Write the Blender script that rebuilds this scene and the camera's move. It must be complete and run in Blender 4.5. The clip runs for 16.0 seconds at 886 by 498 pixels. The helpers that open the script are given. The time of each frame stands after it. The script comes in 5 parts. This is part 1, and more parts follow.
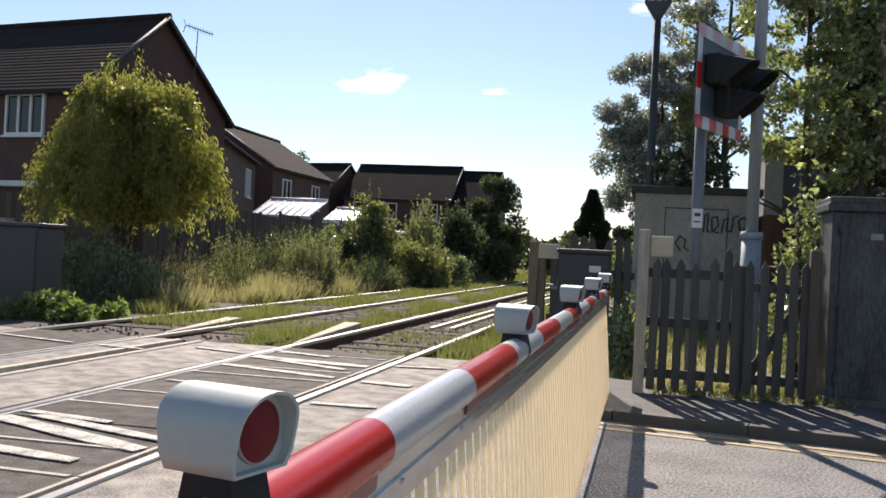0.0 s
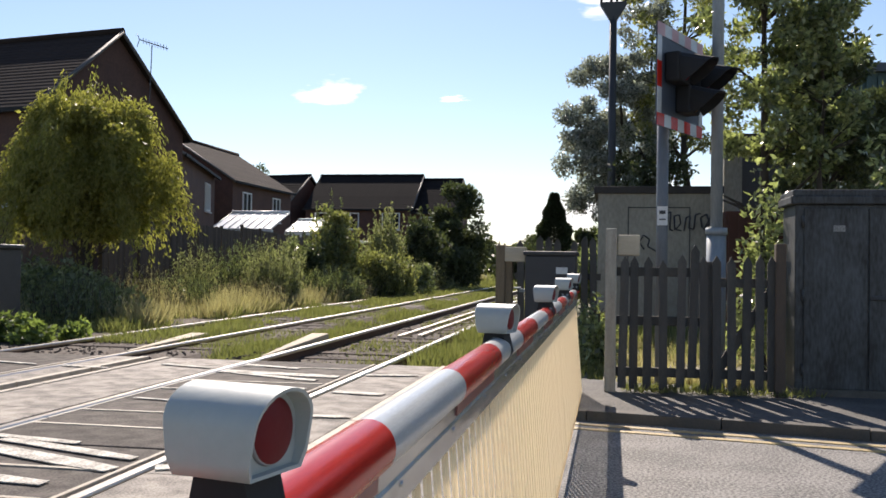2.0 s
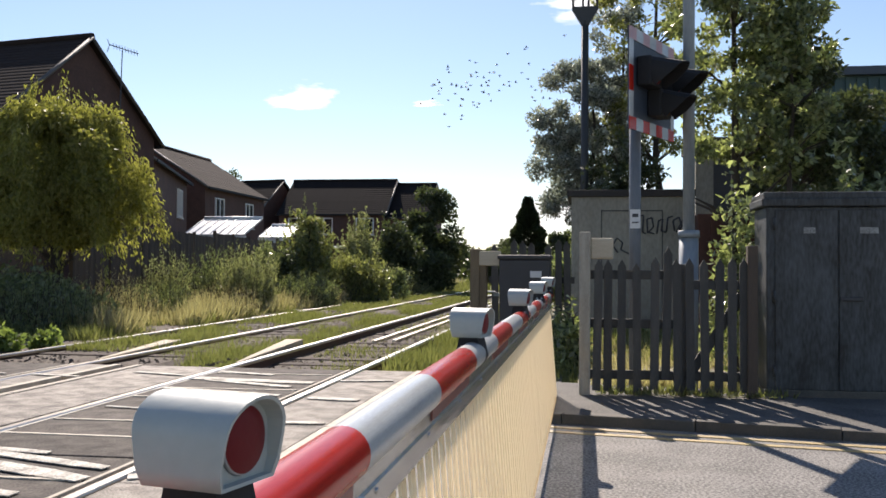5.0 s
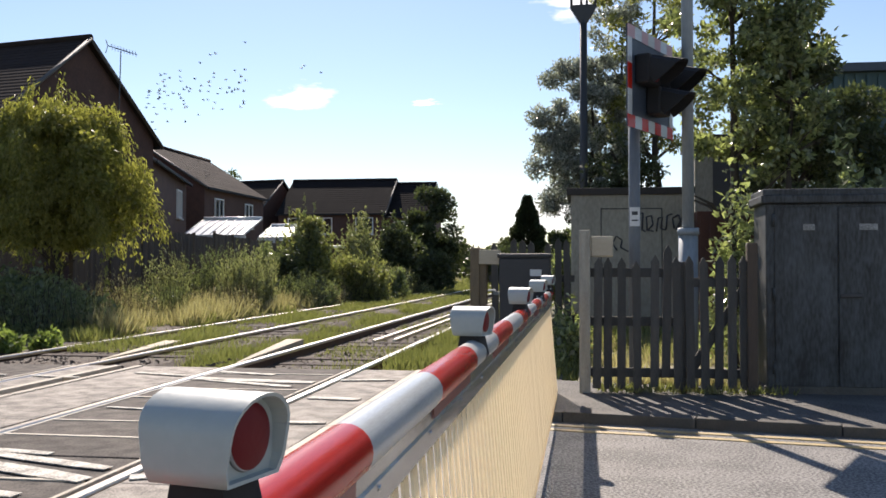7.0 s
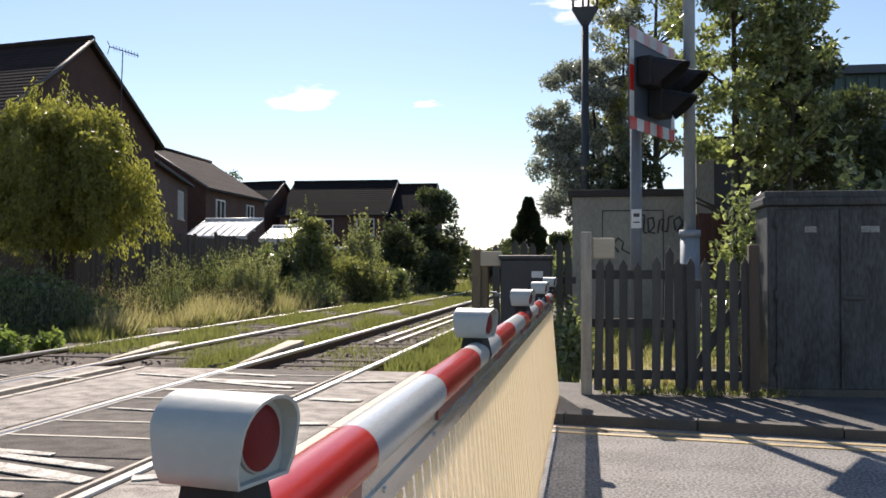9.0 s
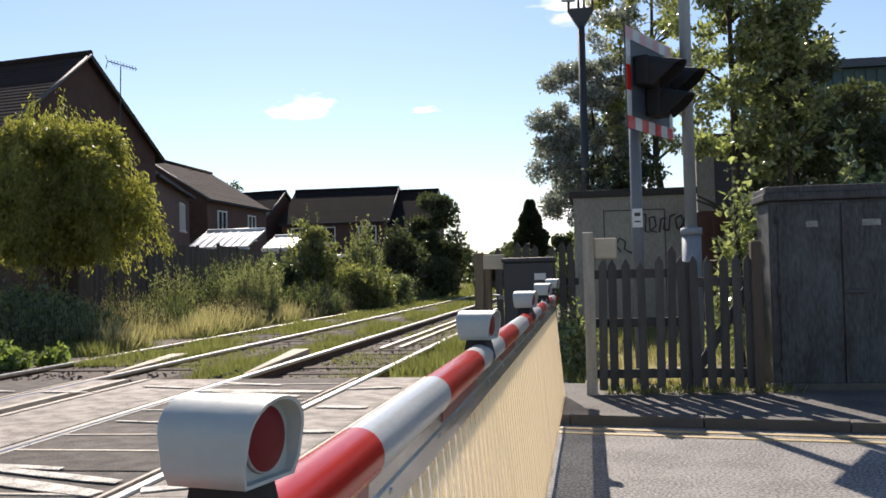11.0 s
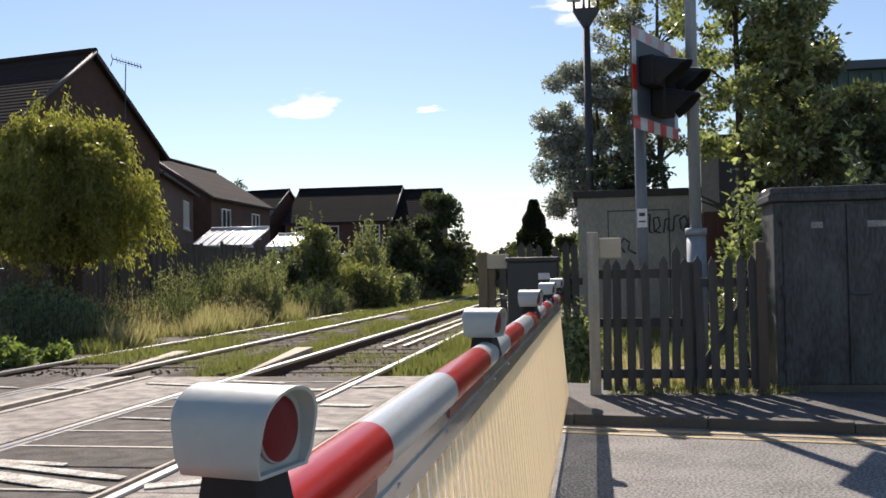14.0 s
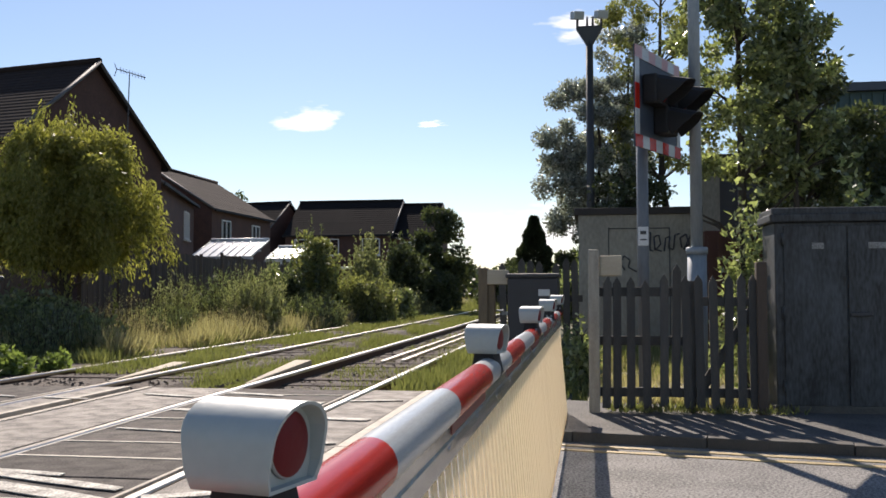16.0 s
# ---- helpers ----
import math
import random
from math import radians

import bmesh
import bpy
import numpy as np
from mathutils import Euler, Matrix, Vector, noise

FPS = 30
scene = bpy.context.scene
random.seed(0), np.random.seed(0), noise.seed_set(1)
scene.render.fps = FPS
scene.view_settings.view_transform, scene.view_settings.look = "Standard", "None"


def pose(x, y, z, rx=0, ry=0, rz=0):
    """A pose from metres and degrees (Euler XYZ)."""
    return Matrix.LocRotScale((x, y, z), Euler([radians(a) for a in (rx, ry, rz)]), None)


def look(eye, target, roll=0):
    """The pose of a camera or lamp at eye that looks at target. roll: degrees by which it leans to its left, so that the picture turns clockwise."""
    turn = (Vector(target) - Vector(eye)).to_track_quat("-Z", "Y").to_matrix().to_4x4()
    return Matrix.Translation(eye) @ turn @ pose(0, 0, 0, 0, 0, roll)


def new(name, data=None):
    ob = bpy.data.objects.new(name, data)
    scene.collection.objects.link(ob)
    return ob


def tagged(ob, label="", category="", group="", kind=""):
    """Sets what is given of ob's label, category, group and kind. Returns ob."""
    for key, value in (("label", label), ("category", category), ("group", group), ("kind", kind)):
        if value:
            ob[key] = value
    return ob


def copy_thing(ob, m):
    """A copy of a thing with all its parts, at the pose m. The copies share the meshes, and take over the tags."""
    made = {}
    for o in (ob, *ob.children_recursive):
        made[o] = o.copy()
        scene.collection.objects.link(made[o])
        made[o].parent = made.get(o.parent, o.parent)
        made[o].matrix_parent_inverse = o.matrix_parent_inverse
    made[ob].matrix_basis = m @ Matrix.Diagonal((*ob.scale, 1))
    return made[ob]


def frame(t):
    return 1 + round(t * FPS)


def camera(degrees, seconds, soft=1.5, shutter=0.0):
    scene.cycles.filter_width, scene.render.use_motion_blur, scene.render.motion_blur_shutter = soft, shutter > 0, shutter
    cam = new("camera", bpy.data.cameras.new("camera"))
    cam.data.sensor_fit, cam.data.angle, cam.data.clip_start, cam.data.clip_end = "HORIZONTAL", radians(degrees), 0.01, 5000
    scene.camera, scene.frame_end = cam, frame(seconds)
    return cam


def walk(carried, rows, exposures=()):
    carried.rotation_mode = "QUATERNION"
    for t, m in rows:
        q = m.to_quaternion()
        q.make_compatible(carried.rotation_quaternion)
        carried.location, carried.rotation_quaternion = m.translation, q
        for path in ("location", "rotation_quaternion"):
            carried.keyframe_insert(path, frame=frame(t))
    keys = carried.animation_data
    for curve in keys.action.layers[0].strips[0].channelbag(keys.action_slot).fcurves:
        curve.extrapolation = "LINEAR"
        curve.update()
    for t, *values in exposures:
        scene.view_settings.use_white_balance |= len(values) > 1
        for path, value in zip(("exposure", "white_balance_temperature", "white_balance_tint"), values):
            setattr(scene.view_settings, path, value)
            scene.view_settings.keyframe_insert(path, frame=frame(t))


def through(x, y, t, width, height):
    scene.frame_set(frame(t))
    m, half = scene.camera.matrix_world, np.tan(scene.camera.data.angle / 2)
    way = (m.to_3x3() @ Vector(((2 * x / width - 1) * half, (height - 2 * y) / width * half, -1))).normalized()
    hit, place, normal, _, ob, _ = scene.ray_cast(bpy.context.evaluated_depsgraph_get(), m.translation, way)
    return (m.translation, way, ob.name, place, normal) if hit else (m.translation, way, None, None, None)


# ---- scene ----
cam = camera(50.0, 16.0, soft=1.65)
PATH = [
    (0, (0.3196, 0.145, 1.1155), (-0.1074, 2.098, 1.1265), 2.8),
    (0.5, (0.3099, 0.155, 1.117), (-0.0801, 2.116, 1.147), 1.9),
    (1, (0.2972, 0.157, 1.1065), (-0.0778, 2.121, 1.1345), 0.9),
    (1.5, (0.285, 0.161, 1.0985), (-0.076, 2.128, 1.1275), 0.7),
    (2, (0.2738, 0.171, 1.096), (-0.0772, 2.14, 1.126), 0.8),
    (2.5, (0.262, 0.178, 1.097), (-0.088, 2.147, 1.124), 1.1),
    (3, (0.2578, 0.183, 1.1002), (-0.0912, 2.152, 1.1282), 1.2),
    (3.5, (0.2644, 0.18, 1.101), (-0.0686, 2.152, 1.135), 1.2),
    (4, (0.269, 0.183, 1.096), (-0.042, 2.159, 1.134), 1.1),
    (6.5, (0.275, 0.17, 1.096), (-0.023, 2.147, 1.136), -0.3),
    (7, (0.273, 0.17, 1.095), (-0.024, 2.148, 1.133), 0.0),
    (7.5, (0.273, 0.18, 1.093), (-0.027, 2.157, 1.132), -0.1),
    (8, (0.273, 0.182, 1.095), (-0.027, 2.159, 1.135), -0.2),
    (8.5, (0.27, 0.174, 1.095), (-0.028, 2.151, 1.137), -0.1),
    (9, (0.2678, 0.164, 1.0964), (-0.0312, 2.141, 1.1374), 0.1),
    (11.5, (0.2772, 0.149, 1.0912), (-0.0298, 2.125, 1.1442), -1.7),
    (12, (0.28, 0.146, 1.091), (-0.029, 2.121, 1.143), -1.7),
    (12.5, (0.2802, 0.147, 1.0878), (-0.0318, 2.121, 1.1398), -1.4),
    (13, (0.277, 0.148, 1.085), (-0.035, 2.123, 1.134), -1.5),
    (13.5, (0.2664, 0.153, 1.085), (-0.0446, 2.128, 1.134), -1.5),
    (14, (0.2646, 0.153, 1.0855), (-0.0464, 2.128, 1.1365), -1.1),
    (14.5, (0.264, 0.154, 1.0885), (-0.048, 2.129, 1.1375), -0.8),
    (15, (0.2622, 0.151, 1.088), (-0.0508, 2.126, 1.146), -0.9),
    (15.5, (0.2495, 0.168, 1.0888), (-0.0625, 2.142, 1.1658), -0.2),
    (16, (0.2547, 0.151, 1.0875), (-0.0553, 2.126, 1.1695), -0.2),
]
walk(cam, [(t, look(eye, target, roll)) for t, eye, target, roll in PATH], [(0.0, 0.54, 6500.0, 16.0), (9.0, 0.58, 6500.0, 16.0), (12.0, 0.54, 6500.0, 16.0), (16.0, 0.38, 6500.0, 16.0)])

# ---- world, sun, exposure ----
SUN_WAY = Vector((0.38, -1.2, -1.0)).normalized()      # the way the sunlight travels
world = bpy.data.worlds.new("sky")
scene.world = world
world.use_nodes = True
wn, wl = world.node_tree.nodes, world.node_tree.links
sky = wn.new("ShaderNodeTexSky")
sky.sky_type = "NISHITA"
sky.sun_disc = False
sky.sun_elevation = radians(38.4)
sky.sun_rotation = radians(-17.6)
sky.air_density, sky.dust_density, sky.ozone_density = 1.0, 0.15, 1.9
wn["Background"].inputs[1].default_value = 0.09
wl.new(sky.outputs[0], wn["Background"].inputs[0])
sun_lamp = new("sun", bpy.data.lights.new("sun", "SUN"))
sun_lamp.data.energy, sun_lamp.data.angle, sun_lamp.data.color = 5.0, radians(0.5), (1.0, 0.91, 0.78)
sun_lamp.matrix_world = look(Vector((0, 0, 30)), Vector((0, 0, 30)) + SUN_WAY)

# ---- materials ----
MATS = {}


def mat(name, base, other=None, rough=0.7, metal=0.0, scale=8.0, fine=60.0, bump=0.15, amount=0.5, random_value=0.0, spec=0.5, streak=None, grain=0.5):
    """A worn surface: two colours mixed by coarse and fine noise, with relief; random_value varies pieces."""
    if name in MATS:
        return MATS[name]
    m = bpy.data.materials.new(name)
    m.use_nodes = True
    n, l = m.node_tree.nodes, m.node_tree.links
    b = n["Principled BSDF"]
    tc = n.new("ShaderNodeTexCoord")
    mp = n.new("ShaderNodeMapping")
    l.new(tc.outputs["Object"], mp.inputs[0])
    if streak:
        mp.inputs["Scale"].default_value = streak
    coarse, fine_noise = n.new("ShaderNodeTexNoise"), n.new("ShaderNodeTexNoise")
    coarse.inputs["Scale"].default_value, coarse.inputs["Detail"].default_value = scale, 6.0
    fine_noise.inputs["Scale"].default_value, fine_noise.inputs["Detail"].default_value = fine, 4.0
    for t in (coarse, fine_noise):
        l.new(mp.outputs[0], t.inputs["Vector"])
    mixv = n.new("ShaderNodeMath")
    mixv.operation = "MULTIPLY_ADD"
    l.new(fine_noise.outputs["Fac"], mixv.inputs[0])
    mixv.inputs[1].default_value = grain
    half = n.new("ShaderNodeMath")
    half.operation = "MULTIPLY"
    half.inputs[1].default_value = 1 - grain
    l.new(coarse.outputs["Fac"], half.inputs[0])
    l.new(half.outputs[0], mixv.inputs[2])
    ramp = n.new("ShaderNodeMapRange")
    ramp.inputs["From Min"].default_value, ramp.inputs["From Max"].default_value = 0.5 - 0.25 / max(amount, 0.05) * 0.5, 0.5 + 0.25 / max(amount, 0.05) * 0.5
    l.new(mixv.outputs[0], ramp.inputs["Value"])
    col = n.new("ShaderNodeMix")
    col.data_type = "RGBA"
    col.inputs["A"].default_value = (*base, 1)
    other = other or tuple(c * 0.7 for c in base)
    col.inputs["B"].default_value = (*other, 1)
    l.new(ramp.outputs[0], col.inputs["Factor"])
    out = col.outputs["Result"]
    if random_value:
        oi = n.new("ShaderNodeObjectInfo")
        mr = n.new("ShaderNodeMapRange")
        mr.inputs["To Min"].default_value, mr.inputs["To Max"].default_value = 1 - random_value, 1 + random_value
        l.new(oi.outputs["Random"], mr.inputs["Value"])
        hsv = n.new("ShaderNodeHueSaturation")
        l.new(mr.outputs[0], hsv.inputs["Value"])
        l.new(out, hsv.inputs["Color"])
        out = hsv.outputs[0]
    l.new(out, b.inputs["Base Color"])
    b.inputs["Roughness"].default_value, b.inputs["Metallic"].default_value = rough, metal
    b.inputs["Specular IOR Level"].default_value = spec
    if bump:
        bp = n.new("ShaderNodeBump")
        bp.inputs["Strength"].default_value, bp.inputs["Distance"].default_value = bump, 0.02
        l.new(mixv.outputs[0], bp.inputs["Height"])
        l.new(bp.outputs[0], b.inputs["Normal"])
    MATS[name] = m
    return m


def leafy(name, base, other, glow=0.35, rough=0.5, spec=0.4, through=(1.4, 1.55, 0.85)):
    """Leaves: each leaf its own tone, light shines through them."""
    m = bpy.data.materials.new(name)
    m.use_nodes = True
    n, l = m.node_tree.nodes, m.node_tree.links
    b = n["Principled BSDF"]
    geo = n.new("ShaderNodeNewGeometry")
    col = n.new("ShaderNodeMix")
    col.data_type = "RGBA"
    col.inputs["A"].default_value, col.inputs["B"].default_value = (*base, 1), (*other, 1)
    l.new(geo.outputs["Random Per Island"], col.inputs["Factor"])
    l.new(col.outputs["Result"], b.inputs["Base Color"])
    b.inputs["Roughness"].default_value, b.inputs["Specular IOR Level"].default_value = rough, spec
    tr = n.new("ShaderNodeBsdfTranslucent")
    bright = n.new("ShaderNodeMix")
    bright.data_type, bright.blend_type = "RGBA", "MULTIPLY"
    bright.inputs["Factor"].default_value = 1.0
    l.new(col.outputs["Result"], bright.inputs["A"])
    bright.inputs["B"].default_value = (*through, 1)
    l.new(bright.outputs["Result"], tr.inputs["Color"])
    mx = n.new("ShaderNodeMixShader")
    mx.inputs[0].default_value = glow
    l.new(b.outputs[0], mx.inputs[1])
    l.new(tr.outputs[0], mx.inputs[2])
    l.new(mx.outputs[0], n["Material Output"].inputs["Surface"])
    return m


ASPHALT = mat("asphalt", (0.31, 0.295, 0.27), (0.085, 0.08, 0.075), 0.85, scale=2, fine=62, bump=0.5, amount=1.5, grain=0.75)
PAVING = mat("pavement_asphalt", (0.15, 0.14, 0.125), (0.045, 0.042, 0.038), 0.85, scale=3, fine=60, bump=0.4, amount=1.3, grain=0.7)
KERB = mat("kerb_stone", (0.125, 0.113, 0.095), (0.045, 0.041, 0.035), 0.8, scale=6, fine=90, random_value=0.15)
YELLOW = mat("yellow_paint", (0.60, 0.43, 0.17), (0.27, 0.22, 0.14), 0.6, scale=14, fine=120, amount=0.8)
WHITEPAINT = mat("worn_white_paint", (0.78, 0.74, 0.64), (0.26, 0.235, 0.20), 0.75, scale=7, fine=60, amount=1.2, spec=0.2)
DECK = mat("deck_rubber", (0.165, 0.145, 0.125), (0.066, 0.058, 0.051), 0.85, scale=6, fine=70, bump=0.5, amount=1.2, random_value=0.3, spec=0.12)
CONCRETE = mat("deck_concrete", (0.40, 0.355, 0.30), (0.12, 0.105, 0.088), 0.85, scale=5, fine=90, bump=0.5, amount=1.5, random_value=0.15)
EDGE = mat("pale_concrete_edge", (0.62, 0.55, 0.44), (0.36, 0.31, 0.24), 0.75, scale=9, fine=120, amount=0.8, random_value=0.12)
RAILTOP = mat("polished_rail", (0.75, 0.7, 0.64), (0.5, 0.44, 0.38), 0.28, 1.0, scale=6, fine=80, bump=0.05)
YARD = mat("dusty_ground", (0.36, 0.32, 0.24), (0.17, 0.155, 0.095), 0.95, scale=3, fine=40, bump=0.6, amount=1.1)
RUST = mat("rusty_steel", (0.16, 0.085, 0.05), (0.07, 0.04, 0.028), 0.85, scale=18, fine=120)
SLEEPER = mat("old_sleeper", (0.10, 0.07, 0.05), (0.045, 0.033, 0.026), 0.95, scale=5, fine=60, streak=(1, 8, 8), random_value=0.25)
BALLAST = mat("ballast", (0.12, 0.088, 0.062), (0.05, 0.038, 0.029), 0.9, scale=25, fine=90, bump=0.8, amount=1.0)
SOIL = mat("grassy_soil", (0.085, 0.095, 0.035), (0.13, 0.105, 0.06), 0.95, scale=1.2, fine=22, bump=0.8, amount=0.9)
RED = mat("red_reflective", (0.55, 0.026, 0.011), (0.40, 0.018, 0.010), 0.22, scale=6, fine=70, bump=0.02, amount=0.6, spec=0.25, streak=(6, 0.6, 6))
# Duller than the boom's red: shade on the rail is in this colour.
DULLRED = mat("shaded_red_strip", (0.26, 0.075, 0.06), (0.17, 0.06, 0.05), 0.35, scale=9, fine=60, bump=0.03, amount=0.8)
WHITE = mat("white_reflective", (0.56, 0.57, 0.55), (0.42, 0.43, 0.42), 0.26, scale=7, fine=70, bump=0.03, amount=0.6, streak=(6, 0.6, 6))
ALU = mat("dull_aluminium", (0.60, 0.60, 0.58), (0.36, 0.36, 0.35), 0.24, 0.85, scale=9, fine=60, bump=0.10, amount=1.0, streak=(1, 0.4, 1))
LAMPGREY = mat("pale_grey_plastic", (0.43, 0.46, 0.435), (0.36, 0.39, 0.37), 0.45, scale=9, fine=90, bump=0.04, amount=0.4)
LAMPIN = mat("grey_plastic_inside", (0.36, 0.35, 0.34), (0.28, 0.27, 0.26), 0.5, scale=12, fine=90, bump=0.04)
REDLENS = mat("red_lens", (0.15, 0.004, 0.008), (0.13, 0.0035, 0.007), 0.5, scale=30, fine=160, bump=0.03, spec=0.25)
BLACK = mat("black_plastic", (0.008, 0.008, 0.009), (0.013, 0.013, 0.014), 0.75, scale=10, fine=80, bump=0.08)
BLUEGREY = mat("board_back_grey", (0.05, 0.065, 0.09), (0.035, 0.045, 0.06), 0.5, scale=9, fine=60)
GALV = mat("galvanised_steel", (0.33, 0.37, 0.39), (0.20, 0.23, 0.25), 0.45, 0.15, scale=10, fine=60, bump=0.05, streak=(1, 1, 0.25))
POSTGREY = mat("grey_signal_post", (0.17, 0.185, 0.20), (0.105, 0.115, 0.125), 0.5, scale=10, fine=60, bump=0.05, streak=(1, 1, 0.25))
# Paler than the pickets: sun on the post's side is put into the colour.
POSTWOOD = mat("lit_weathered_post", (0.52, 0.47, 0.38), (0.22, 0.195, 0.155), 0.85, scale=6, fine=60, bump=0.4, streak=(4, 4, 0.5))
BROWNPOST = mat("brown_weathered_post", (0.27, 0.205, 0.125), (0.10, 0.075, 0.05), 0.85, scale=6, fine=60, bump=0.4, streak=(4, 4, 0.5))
# White boards given a grey tone that stands in for their shadow side.
BARGE = mat("shaded_white_board", (0.13, 0.122, 0.113), (0.08, 0.075, 0.07), 0.6, scale=4, fine=40)
DARKPOLE = mat("dark_painted_steel", (0.03, 0.032, 0.035), (0.05, 0.048, 0.045), 0.5, scale=9, fine=60)
OLDWOOD = mat("weathered_wood", (0.11, 0.102, 0.09), (0.042, 0.038, 0.034), 0.85, scale=6, fine=60, bump=0.4, streak=(4, 4, 0.5), random_value=0.22)
PALEWOOD = mat("pale_timber", (0.58, 0.50, 0.37), (0.38, 0.32, 0.23), 0.8, scale=5, fine=50, bump=0.3, streak=(1, 6, 6), random_value=0.12)
CABGREY = mat("stained_grey_paint", (0.078, 0.085, 0.088), (0.022, 0.020, 0.018), 0.6, scale=3.5, fine=30, bump=0.12, amount=1.0, streak=(1.6, 1.6, 0.45))
BOXGREY = mat("dark_grey_housing", (0.055, 0.053, 0.056), (0.035, 0.034, 0.035), 0.55, scale=6, fine=60)
LABEL = mat("white_label", (0.7, 0.7, 0.68), (0.55, 0.55, 0.54), 0.5, scale=20, fine=80, bump=0)
HUTWALL = mat("cream_metal_sheet", (0.37, 0.345, 0.285), (0.22, 0.20, 0.165), 0.65, scale=2.5, fine=30, amount=0.8, streak=(1, 1, 0.4))
HUTROOF = mat("dark_felt", (0.035, 0.032, 0.03), (0.06, 0.05, 0.045), 0.8, scale=6)
SPRAY = mat("black_spray_paint", (0.03, 0.03, 0.035), (0.06, 0.06, 0.07), 0.5, scale=12, bump=0)
RUSTBOX = mat("rust_brown_sheet", (0.12, 0.045, 0.03), (0.07, 0.03, 0.02), 0.7, scale=4, fine=50)
BRICK = mat("red_brown_brick", (0.115, 0.06, 0.044), (0.068, 0.037, 0.03), 0.85, scale=2.5, fine=14, bump=0.2, amount=0.8)
ROOF = mat("brown_roof_tile", (0.047, 0.035, 0.03), (0.028, 0.022, 0.02), 0.95, scale=2, fine=12, bump=0.2, random_value=0.12, spec=0.1)
ROOFDARK = mat("dark_roof_tile", (0.022, 0.018, 0.017), (0.014, 0.012, 0.012), 0.95, scale=2, fine=12, bump=0.2, random_value=0.12, spec=0.1)
UPVC = mat("white_window_frame", (0.75, 0.75, 0.73), (0.66, 0.66, 0.64), 0.4, scale=3, fine=30, bump=0, amount=0.3)
FENCE = mat("brown_fence_board", (0.12, 0.085, 0.06), (0.065, 0.048, 0.036), 0.85, scale=4, fine=40, streak=(4, 4, 0.5), random_value=0.25)
BARK = mat("bark", (0.07, 0.055, 0.04), (0.035, 0.028, 0.022), 0.9, scale=9, fine=50, bump=0.6, streak=(3, 3, 0.6))
FEATHER = mat("dark_feather", (0.03, 0.028, 0.03), (0.05, 0.047, 0.045), 0.6, scale=20, fine=80, bump=0)
PALERED = mat("pale_red_stripe", (0.55, 0.33, 0.33), (0.45, 0.26, 0.26), 0.45, scale=8, fine=60, bump=0.03)
OLDLABEL = mat("dirty_label", (0.34, 0.34, 0.32), (0.14, 0.135, 0.125), 0.6, scale=20, fine=80, bump=0.05, amount=1.2)
CONSGLASS = mat("pale_polycarbonate", (0.75, 0.75, 0.72), (0.6, 0.6, 0.58), 0.25, scale=3, fine=20, bump=0.02)
CLADDING = mat("teal_metal_cladding", (0.03, 0.075, 0.075), (0.02, 0.05, 0.052), 0.5, scale=2, fine=20)

glass_m = bpy.data.materials.new("window_glass")
glass_m.use_nodes = True
gb = glass_m.node_tree.nodes["Principled BSDF"]
gb.inputs["Base Color"].default_value = (0.015, 0.018, 0.02, 1)
gb.inputs["Roughness"].default_value = 0.08

skirt_m = bpy.data.materials.new("cream_plastic_strip")
skirt_m.use_nodes = True
sn, sl = skirt_m.node_tree.nodes, skirt_m.node_tree.links
sb = sn["Principled BSDF"]
sb.inputs["Base Color"].default_value = (0.92, 0.82, 0.62, 1)
sb.inputs["Roughness"].default_value = 0.45
st = sn.new("ShaderNodeBsdfTranslucent")
st.inputs["Color"].default_value = (1.0, 0.89, 0.70, 1)
sm = sn.new("ShaderNodeMixShader")
sm.inputs[0].default_value = 0.9
sl.new(sb.outputs[0], sm.inputs[1])
sl.new(st.outputs[0], sm.inputs[2])
sl.new(sm.outputs[0], sn["Material Output"].inputs["Surface"])

LEAF_WILLOW = leafy("willow_leaf", (0.17, 0.165, 0.045), (0.32, 0.29, 0.10), 0.55)
LEAF_DARK = leafy("dark_leaf", (0.045, 0.055, 0.028), (0.11, 0.125, 0.062), 0.35)
LEAF_MID = leafy("green_leaf", (0.075, 0.09, 0.042), (0.25, 0.27, 0.14), 0.42, 0.35, 0.8)
LEAF_SILVER = leafy("silver_leaf", (0.12, 0.13, 0.11), (0.50, 0.51, 0.46), 0.4, 0.3, 1.0, (1.2, 1.3, 1.0))
LEAF_BRIGHT = leafy("bright_leaf", (0.065, 0.08, 0.035), (0.37, 0.39, 0.21), 0.5, 0.28, 1.0)
LEAF_PLANT = leafy("plant_leaf", (0.11, 0.14, 0.045), (0.25, 0.30, 0.11), 0.45)
LEAF_WEED = leafy("weed_leaf", (0.13, 0.14, 0.07), (0.36, 0.35, 0.22), 0.45)
LEAF_GOLD = leafy("gold_green_leaf", (0.12, 0.125, 0.045), (0.34, 0.33, 0.15), 0.45)
GRASS_GREEN = leafy("grass_blade", (0.12, 0.13, 0.05), (0.25, 0.24, 0.115), 0.45)
GRASS_DRY = leafy("dry_grass_blade", (0.26, 0.215, 0.14), (0.46, 0.39, 0.27), 0.42)
CONIFER = leafy("conifer_needle", (0.03, 0.04, 0.02), (0.06, 0.07, 0.032), 0.2)


